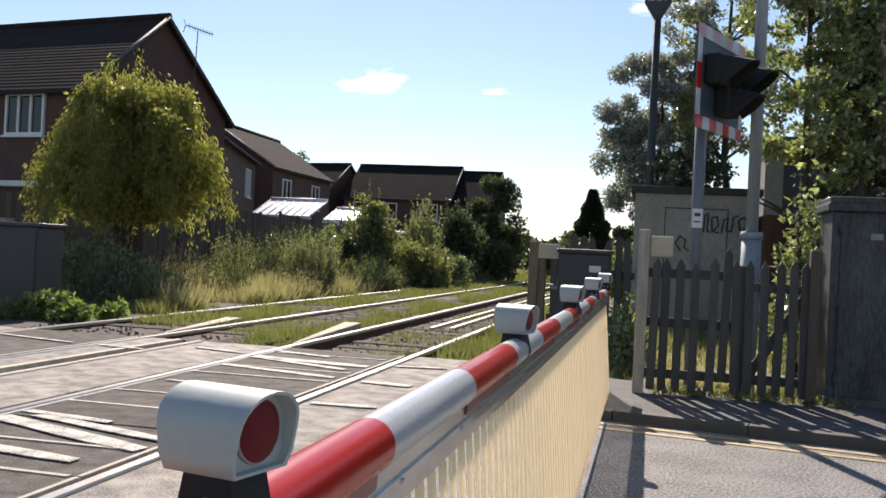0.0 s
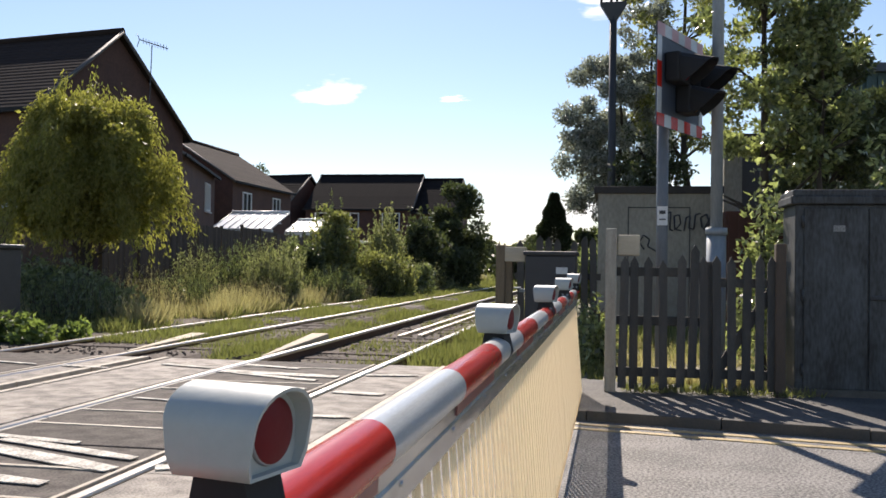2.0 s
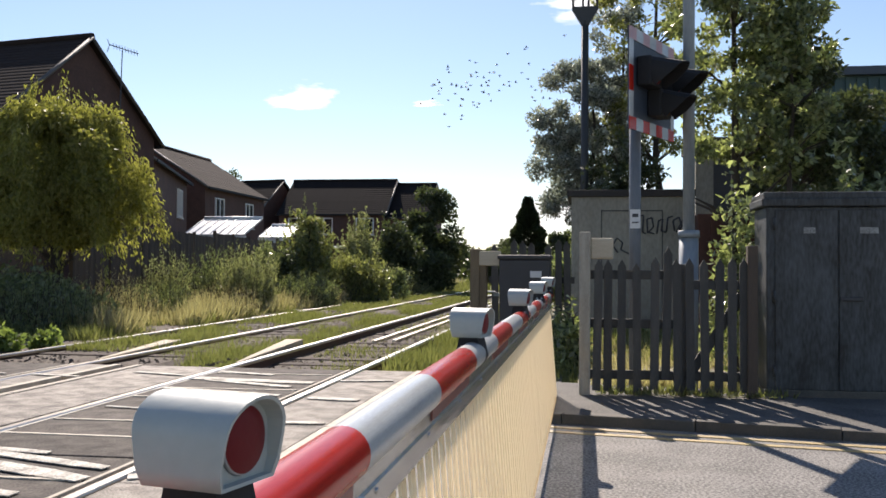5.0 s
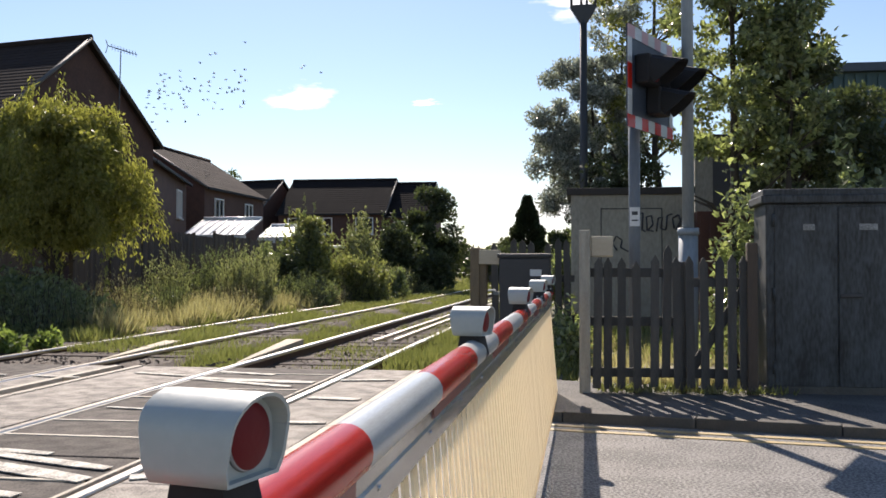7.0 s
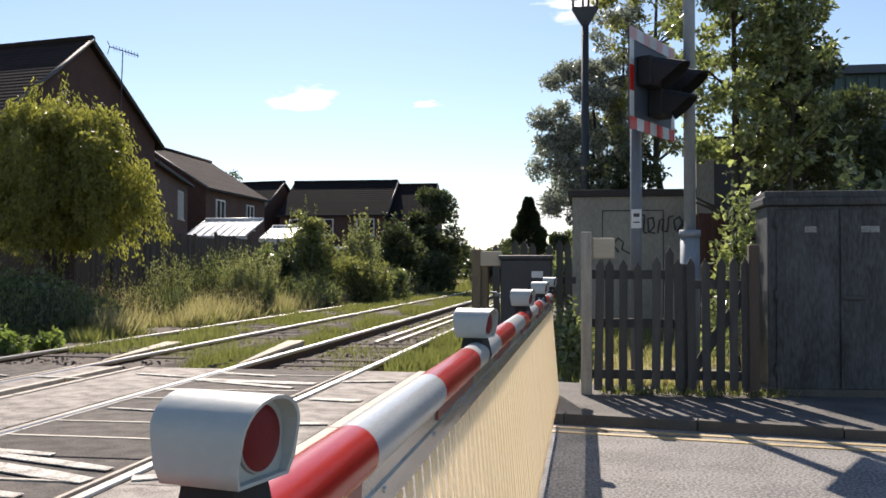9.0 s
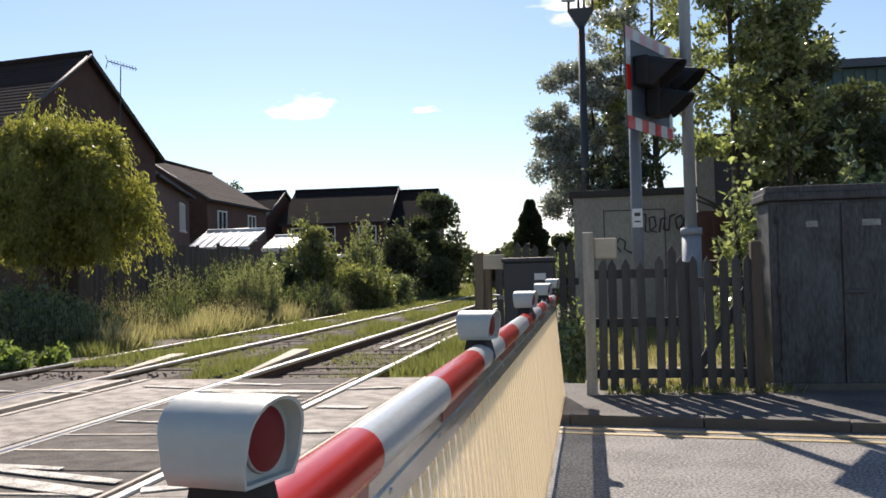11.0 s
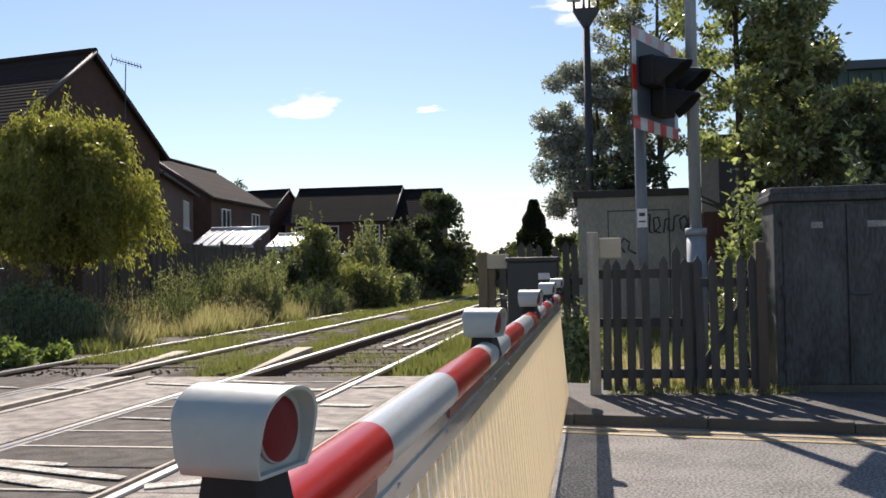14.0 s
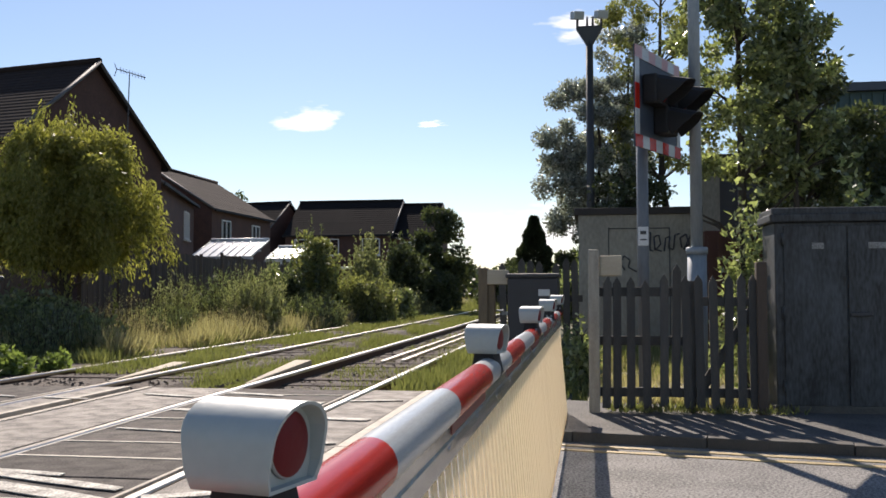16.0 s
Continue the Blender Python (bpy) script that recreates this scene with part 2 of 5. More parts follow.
# ---- builders ----
def box(bm, x, y, z, sx, sy, sz, m=None, bevel=0.0):
    """A box with its centre at x, y, z."""
    vs = [bm.verts.new((x + a * sx / 2, y + b * sy / 2, z + c * sz / 2)) for c in (-1, 1) for b in (-1, 1) for a in (-1, 1)]
    fs = [bm.faces.new([vs[i] for i in q]) for q in ((0, 2, 3, 1), (4, 5, 7, 6), (0, 1, 5, 4), (2, 6, 7, 3), (0, 4, 6, 2), (1, 3, 7, 5))]
    if bevel:
        es = list({e for f in fs for e in f.edges})
        made = bmesh.ops.bevel(bm, geom=es, offset=bevel, segments=2, profile=0.5, affect="EDGES")
        vs = list({v for f in made["faces"] for v in f.verts} | {v for v in vs if v.is_valid})
    if m is not None:
        for v in vs:
            v.co = m @ v.co
    return vs


def tube(bm, p0, p1, r0, r1, n=14, caps=True):
    """A tapered round bar from p0 to p1."""
    p0, p1 = Vector(p0), Vector(p1)
    q = (p1 - p0).to_track_quat("Z", "Y")
    rings = []
    for p, r in ((p0, r0), (p1, r1)):
        rings.append([bm.verts.new(p + q @ Vector((r * math.cos(k * math.tau / n), r * math.sin(k * math.tau / n), 0))) for k in range(n)])
    for k in range(n):
        f = bm.faces.new((rings[0][k], rings[0][(k + 1) % n], rings[1][(k + 1) % n], rings[1][k]))
        f.smooth = True
    if caps:
        bm.faces.new(rings[0][::-1])
        bm.faces.new(rings[1])


def prism(bm, outline, axis, a, b):
    """A flat outline (pairs) pushed from a to b along axis x, y or z."""
    def place(u, v, w):
        return {"x": (w, u, v), "y": (u, w, v), "z": (u, v, w)}[axis]
    lo = [bm.verts.new(place(u, v, a)) for u, v in outline]
    hi = [bm.verts.new(place(u, v, b)) for u, v in outline]
    k = len(lo)
    for i in range(k):
        bm.faces.new((lo[i], lo[(i + 1) % k], hi[(i + 1) % k], hi[i]))
    bm.faces.new(lo[::-1])
    bm.faces.new(hi)


def mesh_of(name, bm, material):
    bmesh.ops.recalc_face_normals(bm, faces=bm.faces[:])
    me = bpy.data.meshes.new(name)
    bm.to_mesh(me)
    bm.free()
    me.materials.append(material)
    return me


def part(name, bm, material, parent, label=""):
    """One mesh object under a thing or a part."""
    ob = new(name, mesh_of(name, bm, material))
    ob.parent = parent
    return tagged(ob, label)


def piece(name, me, parent, m):
    """One more object on a shared mesh."""
    ob = new(name, me)
    ob.parent = parent
    ob.matrix_basis = m
    return ob


def thing(name, label, category, m=None, group="", kind=""):
    ob = new(name)
    if m is not None:
        ob.matrix_basis = m
    return tagged(ob, label, category, group, kind)


def solid(name, bm, material, label, category, group="", kind="", m=None):
    ob = new(name, mesh_of(name, bm, material))
    if m is not None:
        ob.matrix_basis = m
    return tagged(ob, label, category, group, kind)


def quads(name, centres, ways, normals, lengths, widths, material, fold=0.0):
    """Many small leaves, blades or needles, joined: a six-sided pointed shape each."""
    n = len(centres)
    ways = ways / np.linalg.norm(ways, axis=1, keepdims=True)
    side = np.cross(ways, normals)
    side /= np.maximum(np.linalg.norm(side, axis=1, keepdims=True), 1e-6)
    L, W = lengths[:, None], widths[:, None]
    up = np.cross(side, ways)
    pts = np.stack([centres, centres + ways * L * 0.4 + side * W * 0.5 + up * W * fold, centres + ways * L, centres + ways * L * 0.4 - side * W * 0.5 + up * W * fold], 1).reshape(-1, 3)
    me = bpy.data.meshes.new(name)
    me.vertices.add(4 * n)
    me.vertices.foreach_set("co", pts.ravel())
    me.loops.add(4 * n)
    me.loops.foreach_set("vertex_index", np.arange(4 * n))
    me.polygons.add(n)
    me.polygons.foreach_set("loop_start", np.arange(0, 4 * n, 4))
    me.polygons.foreach_set("loop_total", np.full(n, 4))
    me.update(calc_edges=True)
    me.materials.append(material)
    return me


RNG = np.random.default_rng(7)


def unit(n):
    v = RNG.normal(size=(n, 3))
    return v / np.linalg.norm(v, axis=1, keepdims=True)


def crown_mesh(name, clumps, count, leaf, material, droop=0.0, shell=0.55):
    """Leaves round the centres of clumps (x, y, z, radius, flatness): an uneven crown with gaps."""
    w = np.array([c[3] ** 2 for c in clumps])
    pick = RNG.choice(len(clumps), count, p=w / w.sum())
    c = np.array([k[:3] for k in clumps])[pick]
    r = np.array([k[3] for k in clumps])[pick][:, None]
    fl = np.array([k[4] for k in clumps])[pick][:, None]
    d = unit(count)
    rad = shell + (1 - shell) * RNG.random((count, 1)) ** 0.7 + RNG.normal(size=(count, 1)) * 0.1
    off = d * rad * r
    off[:, 2:] *= fl
    ways = d * 0.6 + unit(count) * 0.9
    ways[:, 2] -= droop
    return quads(name, c + off, ways, unit(count), leaf * (0.6 + 0.8 * RNG.random(count)), leaf * 0.55 * (0.6 + 0.8 * RNG.random(count)), material, 0.15)


def trunk_bm(height, r, limbs, spread, seed, lean=(0, 0)):
    """A tapered, slightly bent trunk with limbs that fork."""
    rnd = random.Random(seed)
    bm = bmesh.new()
    p, k = Vector((0, 0, -0.1)), 6
    for i in range(k):
        q = Vector((lean[0] * (i + 1) / k + rnd.uniform(-.06, .06) * height / 4, lean[1] * (i + 1) / k + rnd.uniform(-.06, .06) * height / 4, height * (i + 1) / k))
        tube(bm, p, q, r * (1 - 0.75 * i / k), r * (1 - 0.75 * (i + 1) / k), 10, False)
        if i >= 1:
            for j in range(limbs):
                a = rnd.uniform(0, math.tau)
                e = q + Vector((math.cos(a), math.sin(a), rnd.uniform(.3, .9))) * spread * rnd.uniform(.5, 1)
                mid = q.lerp(e, .5) + Vector((0, 0, .08 * spread))
                rr = r * (1 - 0.75 * i / k) * .45
                tube(bm, q, mid, rr, rr * .65, 7, False)
                tube(bm, mid, e, rr * .65, rr * .2, 7, False)
        p = q
    return bm


def tree(name, label, x, y, z, height, r, clumps, count, leaf, material, limbs=3, spread=1.2, seed=1, droop=0.0, category="tree", shell=0.55):
    """A tree at x, y: trunk and crown; clumps are given round its foot."""
    t = thing(name, label, category, pose(x, y, z))
    part("trunk", trunk_bm(height, r, limbs, spread, seed), BARK, t)
    crown = new("crown", crown_mesh("crown", clumps, count, leaf, material, droop, shell))
    crown.parent = t
    return t


def lumps(n, cx, cy, z0, z1, rx, ry, size, seed, top=0.6):
    """Clump centres that fill a rounded body."""
    rnd = random.Random(seed)
    out = []
    for i in range(n):
        u = rnd.random()
        z = z0 + (z1 - z0) * u
        w = math.sqrt(max(0.05, 1 - (abs(u - 0.45) / 0.62) ** 2))
        a, d = rnd.uniform(0, math.tau), math.sqrt(rnd.random())
        out.append((cx + rx * w * d * math.cos(a), cy + ry * w * d * math.sin(a), z, size * rnd.uniform(.6, 1.25), rnd.uniform(.6, .95)))
    return out

# ---- ground, road, pavement, tracks ----
bm = bmesh.new()
vs = [bm.verts.new(p) for p in ((-1500, -1500, -0.16), (1500, -1500, -0.16), (1500, 1500, -0.16), (-1500, 1500, -0.16))]
bm.faces.new(vs)
solid("ground", bm, SOIL, "grassy and earthy ground beside the railway", "ground", kind="structure")

RAILS = (-2.135, -3.60, -5.30, -6.80)
DECK_END = 10.1

bm = bmesh.new()
box(bm, 29.35, 1.4, -0.25, 61.5, 11.1, 0.5)
solid("road", bm, ASPHALT, "worn grey asphalt road up to the crossing", "road", kind="structure")
bm = bmesh.new()
box(bm, -0.68, 8.54, -0.25, 1.44, 3.14, 0.49)
solid("footway_crossing", bm, PAVING, "asphalt footway between the road and the deck", "pavement", kind="structure")
bm = bmesh.new()
box(bm, -38.1, 3.0, -0.25, 61.2, 14.1, 0.494)
solid("road_far_side", bm, ASPHALT, "worn asphalt road beyond the tracks", "road", kind="structure")

# pavement with a kerb of separate stones, slightly askew to the crossing
PAVE = pose(0.0, 6.97, -0.035, 0, 0, -10.8)
pave = thing("pavement", "dark asphalt footway behind a stone kerb", "pavement", kind="structure", m=PAVE)
bm = bmesh.new()
box(bm, 9.6, 1.02, -0.06, 21.0, 1.76, 0.32)
part("footway", bm, PAVING, pave)
bm = bmesh.new()
box(bm, 0, 0, 0, 0.909, 0.13, 0.30, bevel=0.007)
kerb_me = mesh_of("kerb_stone", bm, KERB)
for i in range(22):
    piece("kerb_stone", kerb_me, pave, pose(-0.35 + 0.915 * i, 0.07, -0.045 + 0.003 * (i % 3), 0, 0, 0.2 * ((i * 7) % 3 - 1)))
for k, off in enumerate((-0.16, -0.34)):
    bm = bmesh.new()
    for i in range(40):
        box(bm, 0.1 + i * 0.5, off + 0.004 * math.sin(i * 1.7), 0.037, 0.5, 0.065, 0.008)
    solid("yellow_line", bm, YELLOW, "worn yellow no-parking line along the kerb", "road marking", "yellow lines", "structure", PAVE)

bm = bmesh.new()
box(bm, 5.3, 10.7, -0.10, 10.2, 5.0, 0.23)
solid("yard_ground", bm, YARD, "rough ground behind the picket fence", "ground", kind="structure")

# crossing deck: rubber panels between and beside the rails
deck = thing("crossing_deck", "level crossing deck of dark rubber and concrete panels", "crossing deck", kind="structure")
bm = bmesh.new()
box(bm, -4.45, 3.05, -0.30, 6.1, 14.1, 0.40)
part("deck_base", bm, CONCRETE, deck)


def panel_mesh(w, l, material):
    bm = bmesh.new()
    box(bm, 0, 0, -0.06, w, l, 0.12, bevel=0.008)
    return mesh_of("deck_panel", bm, material)


STRIPS = ((-2.235, -3.50, DECK, 0.60), (-5.40, -6.70, DECK, 1.2), (-3.66, -4.56, CONCRETE, 1.2), (-4.90, -5.24, CONCRETE, 1.2), (-1.50, -2.07, CONCRETE, 1.8), (-6.87, -7.45, CONCRETE, 1.8))
for a, b, material, l in STRIPS:
    me = panel_mesh(abs(a - b) - 0.012, l - 0.014, material)
    k = int(14.0 / l)
    for i in range(k):
        piece("deck_panel", me, deck, pose((a + b) / 2, DECK_END - l * (i + 0.5), 0.0015 * ((i * 5) % 4)))
# pale joint strips across the near track's panels
bm = bmesh.new()
box(bm, 0, 0, 0, 1.22, 0.035, 0.012)
joint_me = mesh_of("joint_strip", bm, EDGE)
for i in range(1, 20):
    if i % 3 != 2:
        piece("joint_strip", joint_me, deck, pose(-2.867, DECK_END - 0.6 * i, 0.004, 0, 0, 0.8 * ((i * 3) % 5 - 2)))
# edge beams along the deck
for x, w in ((-1.45, 0.085), (-4.60, 0.07), (-4.86, 0.07), (-7.49, 0.07)):
    bm = bmesh.new()
    for i in range(12):
        box(bm, x, DECK_END - 0.6 - 1.2 * i, -0.045, w, 1.185, 0.11, bevel=0.008)
    part("edge_beam", bm, EDGE, deck, "pale concrete edge beam")

for x in (-2.222, -3.512, -5.388, -6.712):
    bm = bmesh.new()
    for i in range(7):
        box(bm, x, DECK_END - 1.0 - 2.0 * i, -0.05, 0.030, 1.985, 0.112, bevel=0.005)
    part("flangeway_edge", bm, EDGE, deck, "pale strip along the flangeway")

# worn paint on the deck
for a, b, w in (((-3.46, 5.43), (-2.80, 5.31), 0.09), ((-3.30, 5.33), (-2.27, 4.98), 0.11), ((-3.48, 5.19), (-2.25, 4.70), 0.16), ((-2.06, 4.80), (-1.56, 5.05), 0.12), ((-3.46, 4.55), (-2.4, 4.35), 0.12), ((-3.49, 9.62), (-2.83, 9.38), 0.10), ((-3.32, 8.90), (-2.37, 8.50), 0.12), ((-2.00, 7.86), (-1.56, 7.78), 0.14), ((-3.45, 8.25), (-2.28, 7.93), 0.12), ((-3.49, 9.0), (-2.25, 8.83), 0.2), ((-2.05, 9.05), (-1.55, 9.16), 0.08), ((-2.0, 6.6), (-1.52, 6.62), 0.1), ((-3.4, 7.1), (-2.3, 6.9), 0.05), ((-5.2, 9.0), (-4.65, 8.9), 0.08), ((-4.3, 9.4), (-3.7, 9.2), 0.09), ((-6.6, 9.3), (-5.5, 9.0), 0.07)):
    bm = bmesh.new()
    d = Vector((b[0] - a[0], b[1] - a[1], 0))
    m = pose((a[0] + b[0]) / 2, (a[1] + b[1]) / 2, 0.0105, 0, 0, math.degrees(math.atan2(d.y, d.x)))
    prism(bm, [(-d.length / 2, -w / 2), (-d.length / 4, -w * .42), (0, -w / 2), (d.length / 3, -w * .45), (d.length / 2, -w * .3), (d.length / 2.05, w * .4), (d.length / 4, w / 2), (-d.length / 5, w * .44), (-d.length / 2.03, w / 2)], "z", -0.003, 0.003)
    solid("road_marking", bm, WHITEPAINT, "worn white paint stripe on the crossing deck", "road marking", "deck paint", "structure", m)


def rail(x):
    """A running rail: polished head over a rusty web and foot."""
    r = thing("rail", "steel running rail with polished top and rusty sides", "rail", pose(x, 0, 0), "running rails")
    bm = bmesh.new()
    prism(bm, [(-0.036, -0.035), (-0.036, -0.006), (-0.028, 0.004), (0.028, 0.004), (0.036, -0.006), (0.036, -0.035)], "y", -25, 140)
    part("rail_head", bm, RAILTOP, r, "polished steel rail head")
    bm = bmesh.new()
    prism(bm, [(-0.07, -0.155), (-0.07, -0.145), (-0.012, -0.125), (-0.010, -0.05), (-0.034, -0.036), (0.034, -0.036), (0.010, -0.05), (0.012, -0.125), (0.07, -0.145), (0.07, -0.155)], "y", -25, 140)
    part("rail_web", bm, RUST, r, "rusty rail web and foot")


for x in RAILS:
    rail(x)

# ballast beds and sleepers beyond the deck
bm = bmesh.new()
for xa, xb, top in ((-4.2, -1.6, -0.130), (-8.3, -4.75, -0.062)):
    prism(bm, [(xa - .2, -0.2), (xa, top), (xb, top), (xb + .2, -0.2)], "y", DECK_END, 140)
solid("ballast_bed", bm, BALLAST, "dirty stone ballast under the tracks", "ballast", kind="structure")
bm = bmesh.new()
box(bm, 0, 0, 0, 2.5, 0.25, 0.13, bevel=0.015)
sleeper_me = mesh_of("sleeper", bm, SLEEPER)
rnd = random.Random(3)
for xc in (-2.87, -6.05):
    for i in range(60):
        ob = new("sleeper", sleeper_me)
        ob.matrix_basis = pose(xc + rnd.uniform(-.03, .03), DECK_END + 0.25 + 0.70 * i, (-0.19 if xc > -4 else -0.123) + rnd.uniform(-.008, .012), 0, 0, rnd.uniform(-1, 1))
        tagged(ob, "weathered brown timber sleeper under the rails", "sleeper", "sleepers")

# loose stones of the ballast near the deck
bm = bmesh.new()
for i in range(2600):
    xc = rnd.choice((-2.87, -6.05)) + rnd.uniform(-1.3, 1.3)
    y = DECK_END + 0.05 + 14 * rnd.random() ** 1.6
    s = rnd.uniform(.018, .04)
    vsn = [bm.verts.new((xc + s * a * rnd.uniform(.6, 1.2), y + s * b * rnd.uniform(.6, 1.2), (-0.13 if xc > -4 else -0.062) + s * c * rnd.uniform(.4, 1))) for a, b, c in ((1, 0, 0), (0, 1, 0), (-1, 0, 0), (0, -1, 0), (0, 0, 1))]
    for q in range(4):
        bm.faces.new((vsn[q], vsn[(q + 1) % 4], vsn[4]))
solid("ballast_stones", bm, BALLAST, "loose grey-brown stones between the sleepers", "stones", kind="stuff")

# guard boards: pale timber ramps that end the flangeways
def ramp(x0, y0, x1, y1, w0, w1, z1):
    bm = bmesh.new()
    d = Vector((x1 - x0, y1 - y0, 0)).normalized()
    s = Vector((d.y, -d.x, 0))
    pts = []
    for (x, y, w, z) in ((x0, y0, w0, 0.012), (x1, y1, w1, z1)):
        c = Vector((x, y, 0))
        pts += [c + s * w / 2 + Vector((0, 0, z)), c - s * w / 2 + Vector((0, 0, z)), c - s * w / 2 + Vector((0, 0, z - 0.09)), c + s * w / 2 + Vector((0, 0, z - 0.09))]
    v = [bm.verts.new(p) for p in pts]
    for q in ((0, 1, 2, 3), (7, 6, 5, 4), (0, 4, 5, 1), (1, 5, 6, 2), (2, 6, 7, 3), (3, 7, 4, 0)):
        bm.faces.new([v[i] for i in q])
    bmesh.ops.bevel(bm, geom=bm.edges[:], offset=0.006, segments=1, affect="EDGES")
    solid("guard_board", bm, PALEWOOD, "pale timber guard board beside the rail", "board", "guard boards")


ramp(-3.645, 10.5, -3.93, 13.6, 0.03, 0.25, 0.045)
ramp(-5.36, 10.6, -5.72, 13.4, 0.03, 0.25, 0.02)
for x, y0, y1 in ((-3.17, 15.2, 46.0), (-2.88, 15.4, 44.0)):
    sr = thing("spare_rail", "spare rail lying between the running rails", "rail", pose(x, 0, -0.10, 0, 0, -0.25), "spare rails")
    bm = bmesh.new()
    prism(bm, [(-0.035, -0.03), (-0.033, 0.02), (0.033, 0.02), (0.035, -0.03)], "y", y0, y1)
    part("rail_head", bm, RAILTOP, sr)
    bm = bmesh.new()
    prism(bm, [(-0.06, -0.08), (-0.06, -0.06), (-0.012, -0.031), (0.012, -0.031), (0.06, -0.06), (0.06, -0.08)], "y", y0, y1)
    part("rail_foot", bm, RUST, sr)


# ---- the barrier ----
BOOM_X, BOOM_Z, BOOM_RISE = -0.022, 0.864, 0.0013
BOOM_END = 8.15


def boom_radius(y):
    return 0.0375 - 0.0012 * max(0.0, y)


boom = thing("barrier_boom", "lowered red and white level crossing barrier boom", "barrier", Matrix.Translation((BOOM_X, 0, BOOM_Z)) @ pose(0, 0, 0, math.degrees(math.atan(BOOM_RISE))))
y, red = 1.32 - 0.58 * 6, False
while y < BOOM_END:
    y2 = min(y + 0.58, BOOM_END)
    bm = bmesh.new()
    tube(bm, (0, y, 0), (0, y2, 0), boom_radius(y), boom_radius(y2), 28, y2 >= BOOM_END)
    part("band", bm, RED if red else WHITE, boom, "red reflective band" if red else "white reflective band")
    y, red = y2, not red
bm = bmesh.new()
prism(bm, [(-0.010, -0.026), (-0.014, -0.070), (-0.012, -0.104), (0.012, -0.104), (0.013, -0.084), (0.017, -0.080), (0.017, -0.062), (0.013, -0.058), (0.014, -0.026)], "y", -2.2, BOOM_END)
part("skirt_rail", bm, ALU, boom, "bright aluminium rail that holds the strips")
y, red = 1.32 - 0.58 * 6, False
while y < BOOM_END:
    y2 = min(y + 0.58, BOOM_END)
    if red:
        bm = bmesh.new()
        prism(bm, [(0.012, -0.052), (0.0165, -0.052), (0.0175, -0.024), (0.012, -0.024)], "y", y + 0.012, y2 - 0.012)
        part("lower_band", bm, DULLRED, boom, "red strip in a shaded tone along the rail under the red band")
    y, red = y2, not red
bm = bmesh.new()
tube(bm, (0.012, 0, -0.071), (0.0195, 0, -0.071), 0.005, 0.005, 8)
rivet_me = mesh_of("rivet", bm, ALU)
for i in range(24):
    piece("rivet", rivet_me, boom, pose(0, -2.0 + i * 0.43, 0))
bm = bmesh.new()
tube(bm, (0, BOOM_END, 0), (0, BOOM_END + 0.03, 0), 0.030, 0.024, 20)
part("end_cap", bm, BLACK, boom)
# hanging strips
bm = bmesh.new()
prism(bm, [(-0.018, -0.72), (0.018, -0.72), (0.018, -0.010), (0.014, -0.003), (0.007, 0.0), (-0.007, 0.0), (-0.014, -0.003), (-0.018, -0.010)], "x", -0.003, 0.003)
strip_me = mesh_of("hanging_strip", bm, skirt_m)
rnd = random.Random(5)
for i in range(120):
    yy = -1.9 + 0.083 * i
    if yy < BOOM_END - 0.12:
        piece("hanging_strip", strip_me, boom, pose(0.006, yy, -0.095, rnd.uniform(-.4, .4), -4.6 + rnd.uniform(-.12, .12), rnd.uniform(-1, 1)))
bm = bmesh.new()
box(bm, 0.064, 2.9, -0.80, 0.010, 9.7, 0.018)
part("bottom_bar", bm, skirt_m, boom, "cream bar that joins the strips' lower ends")


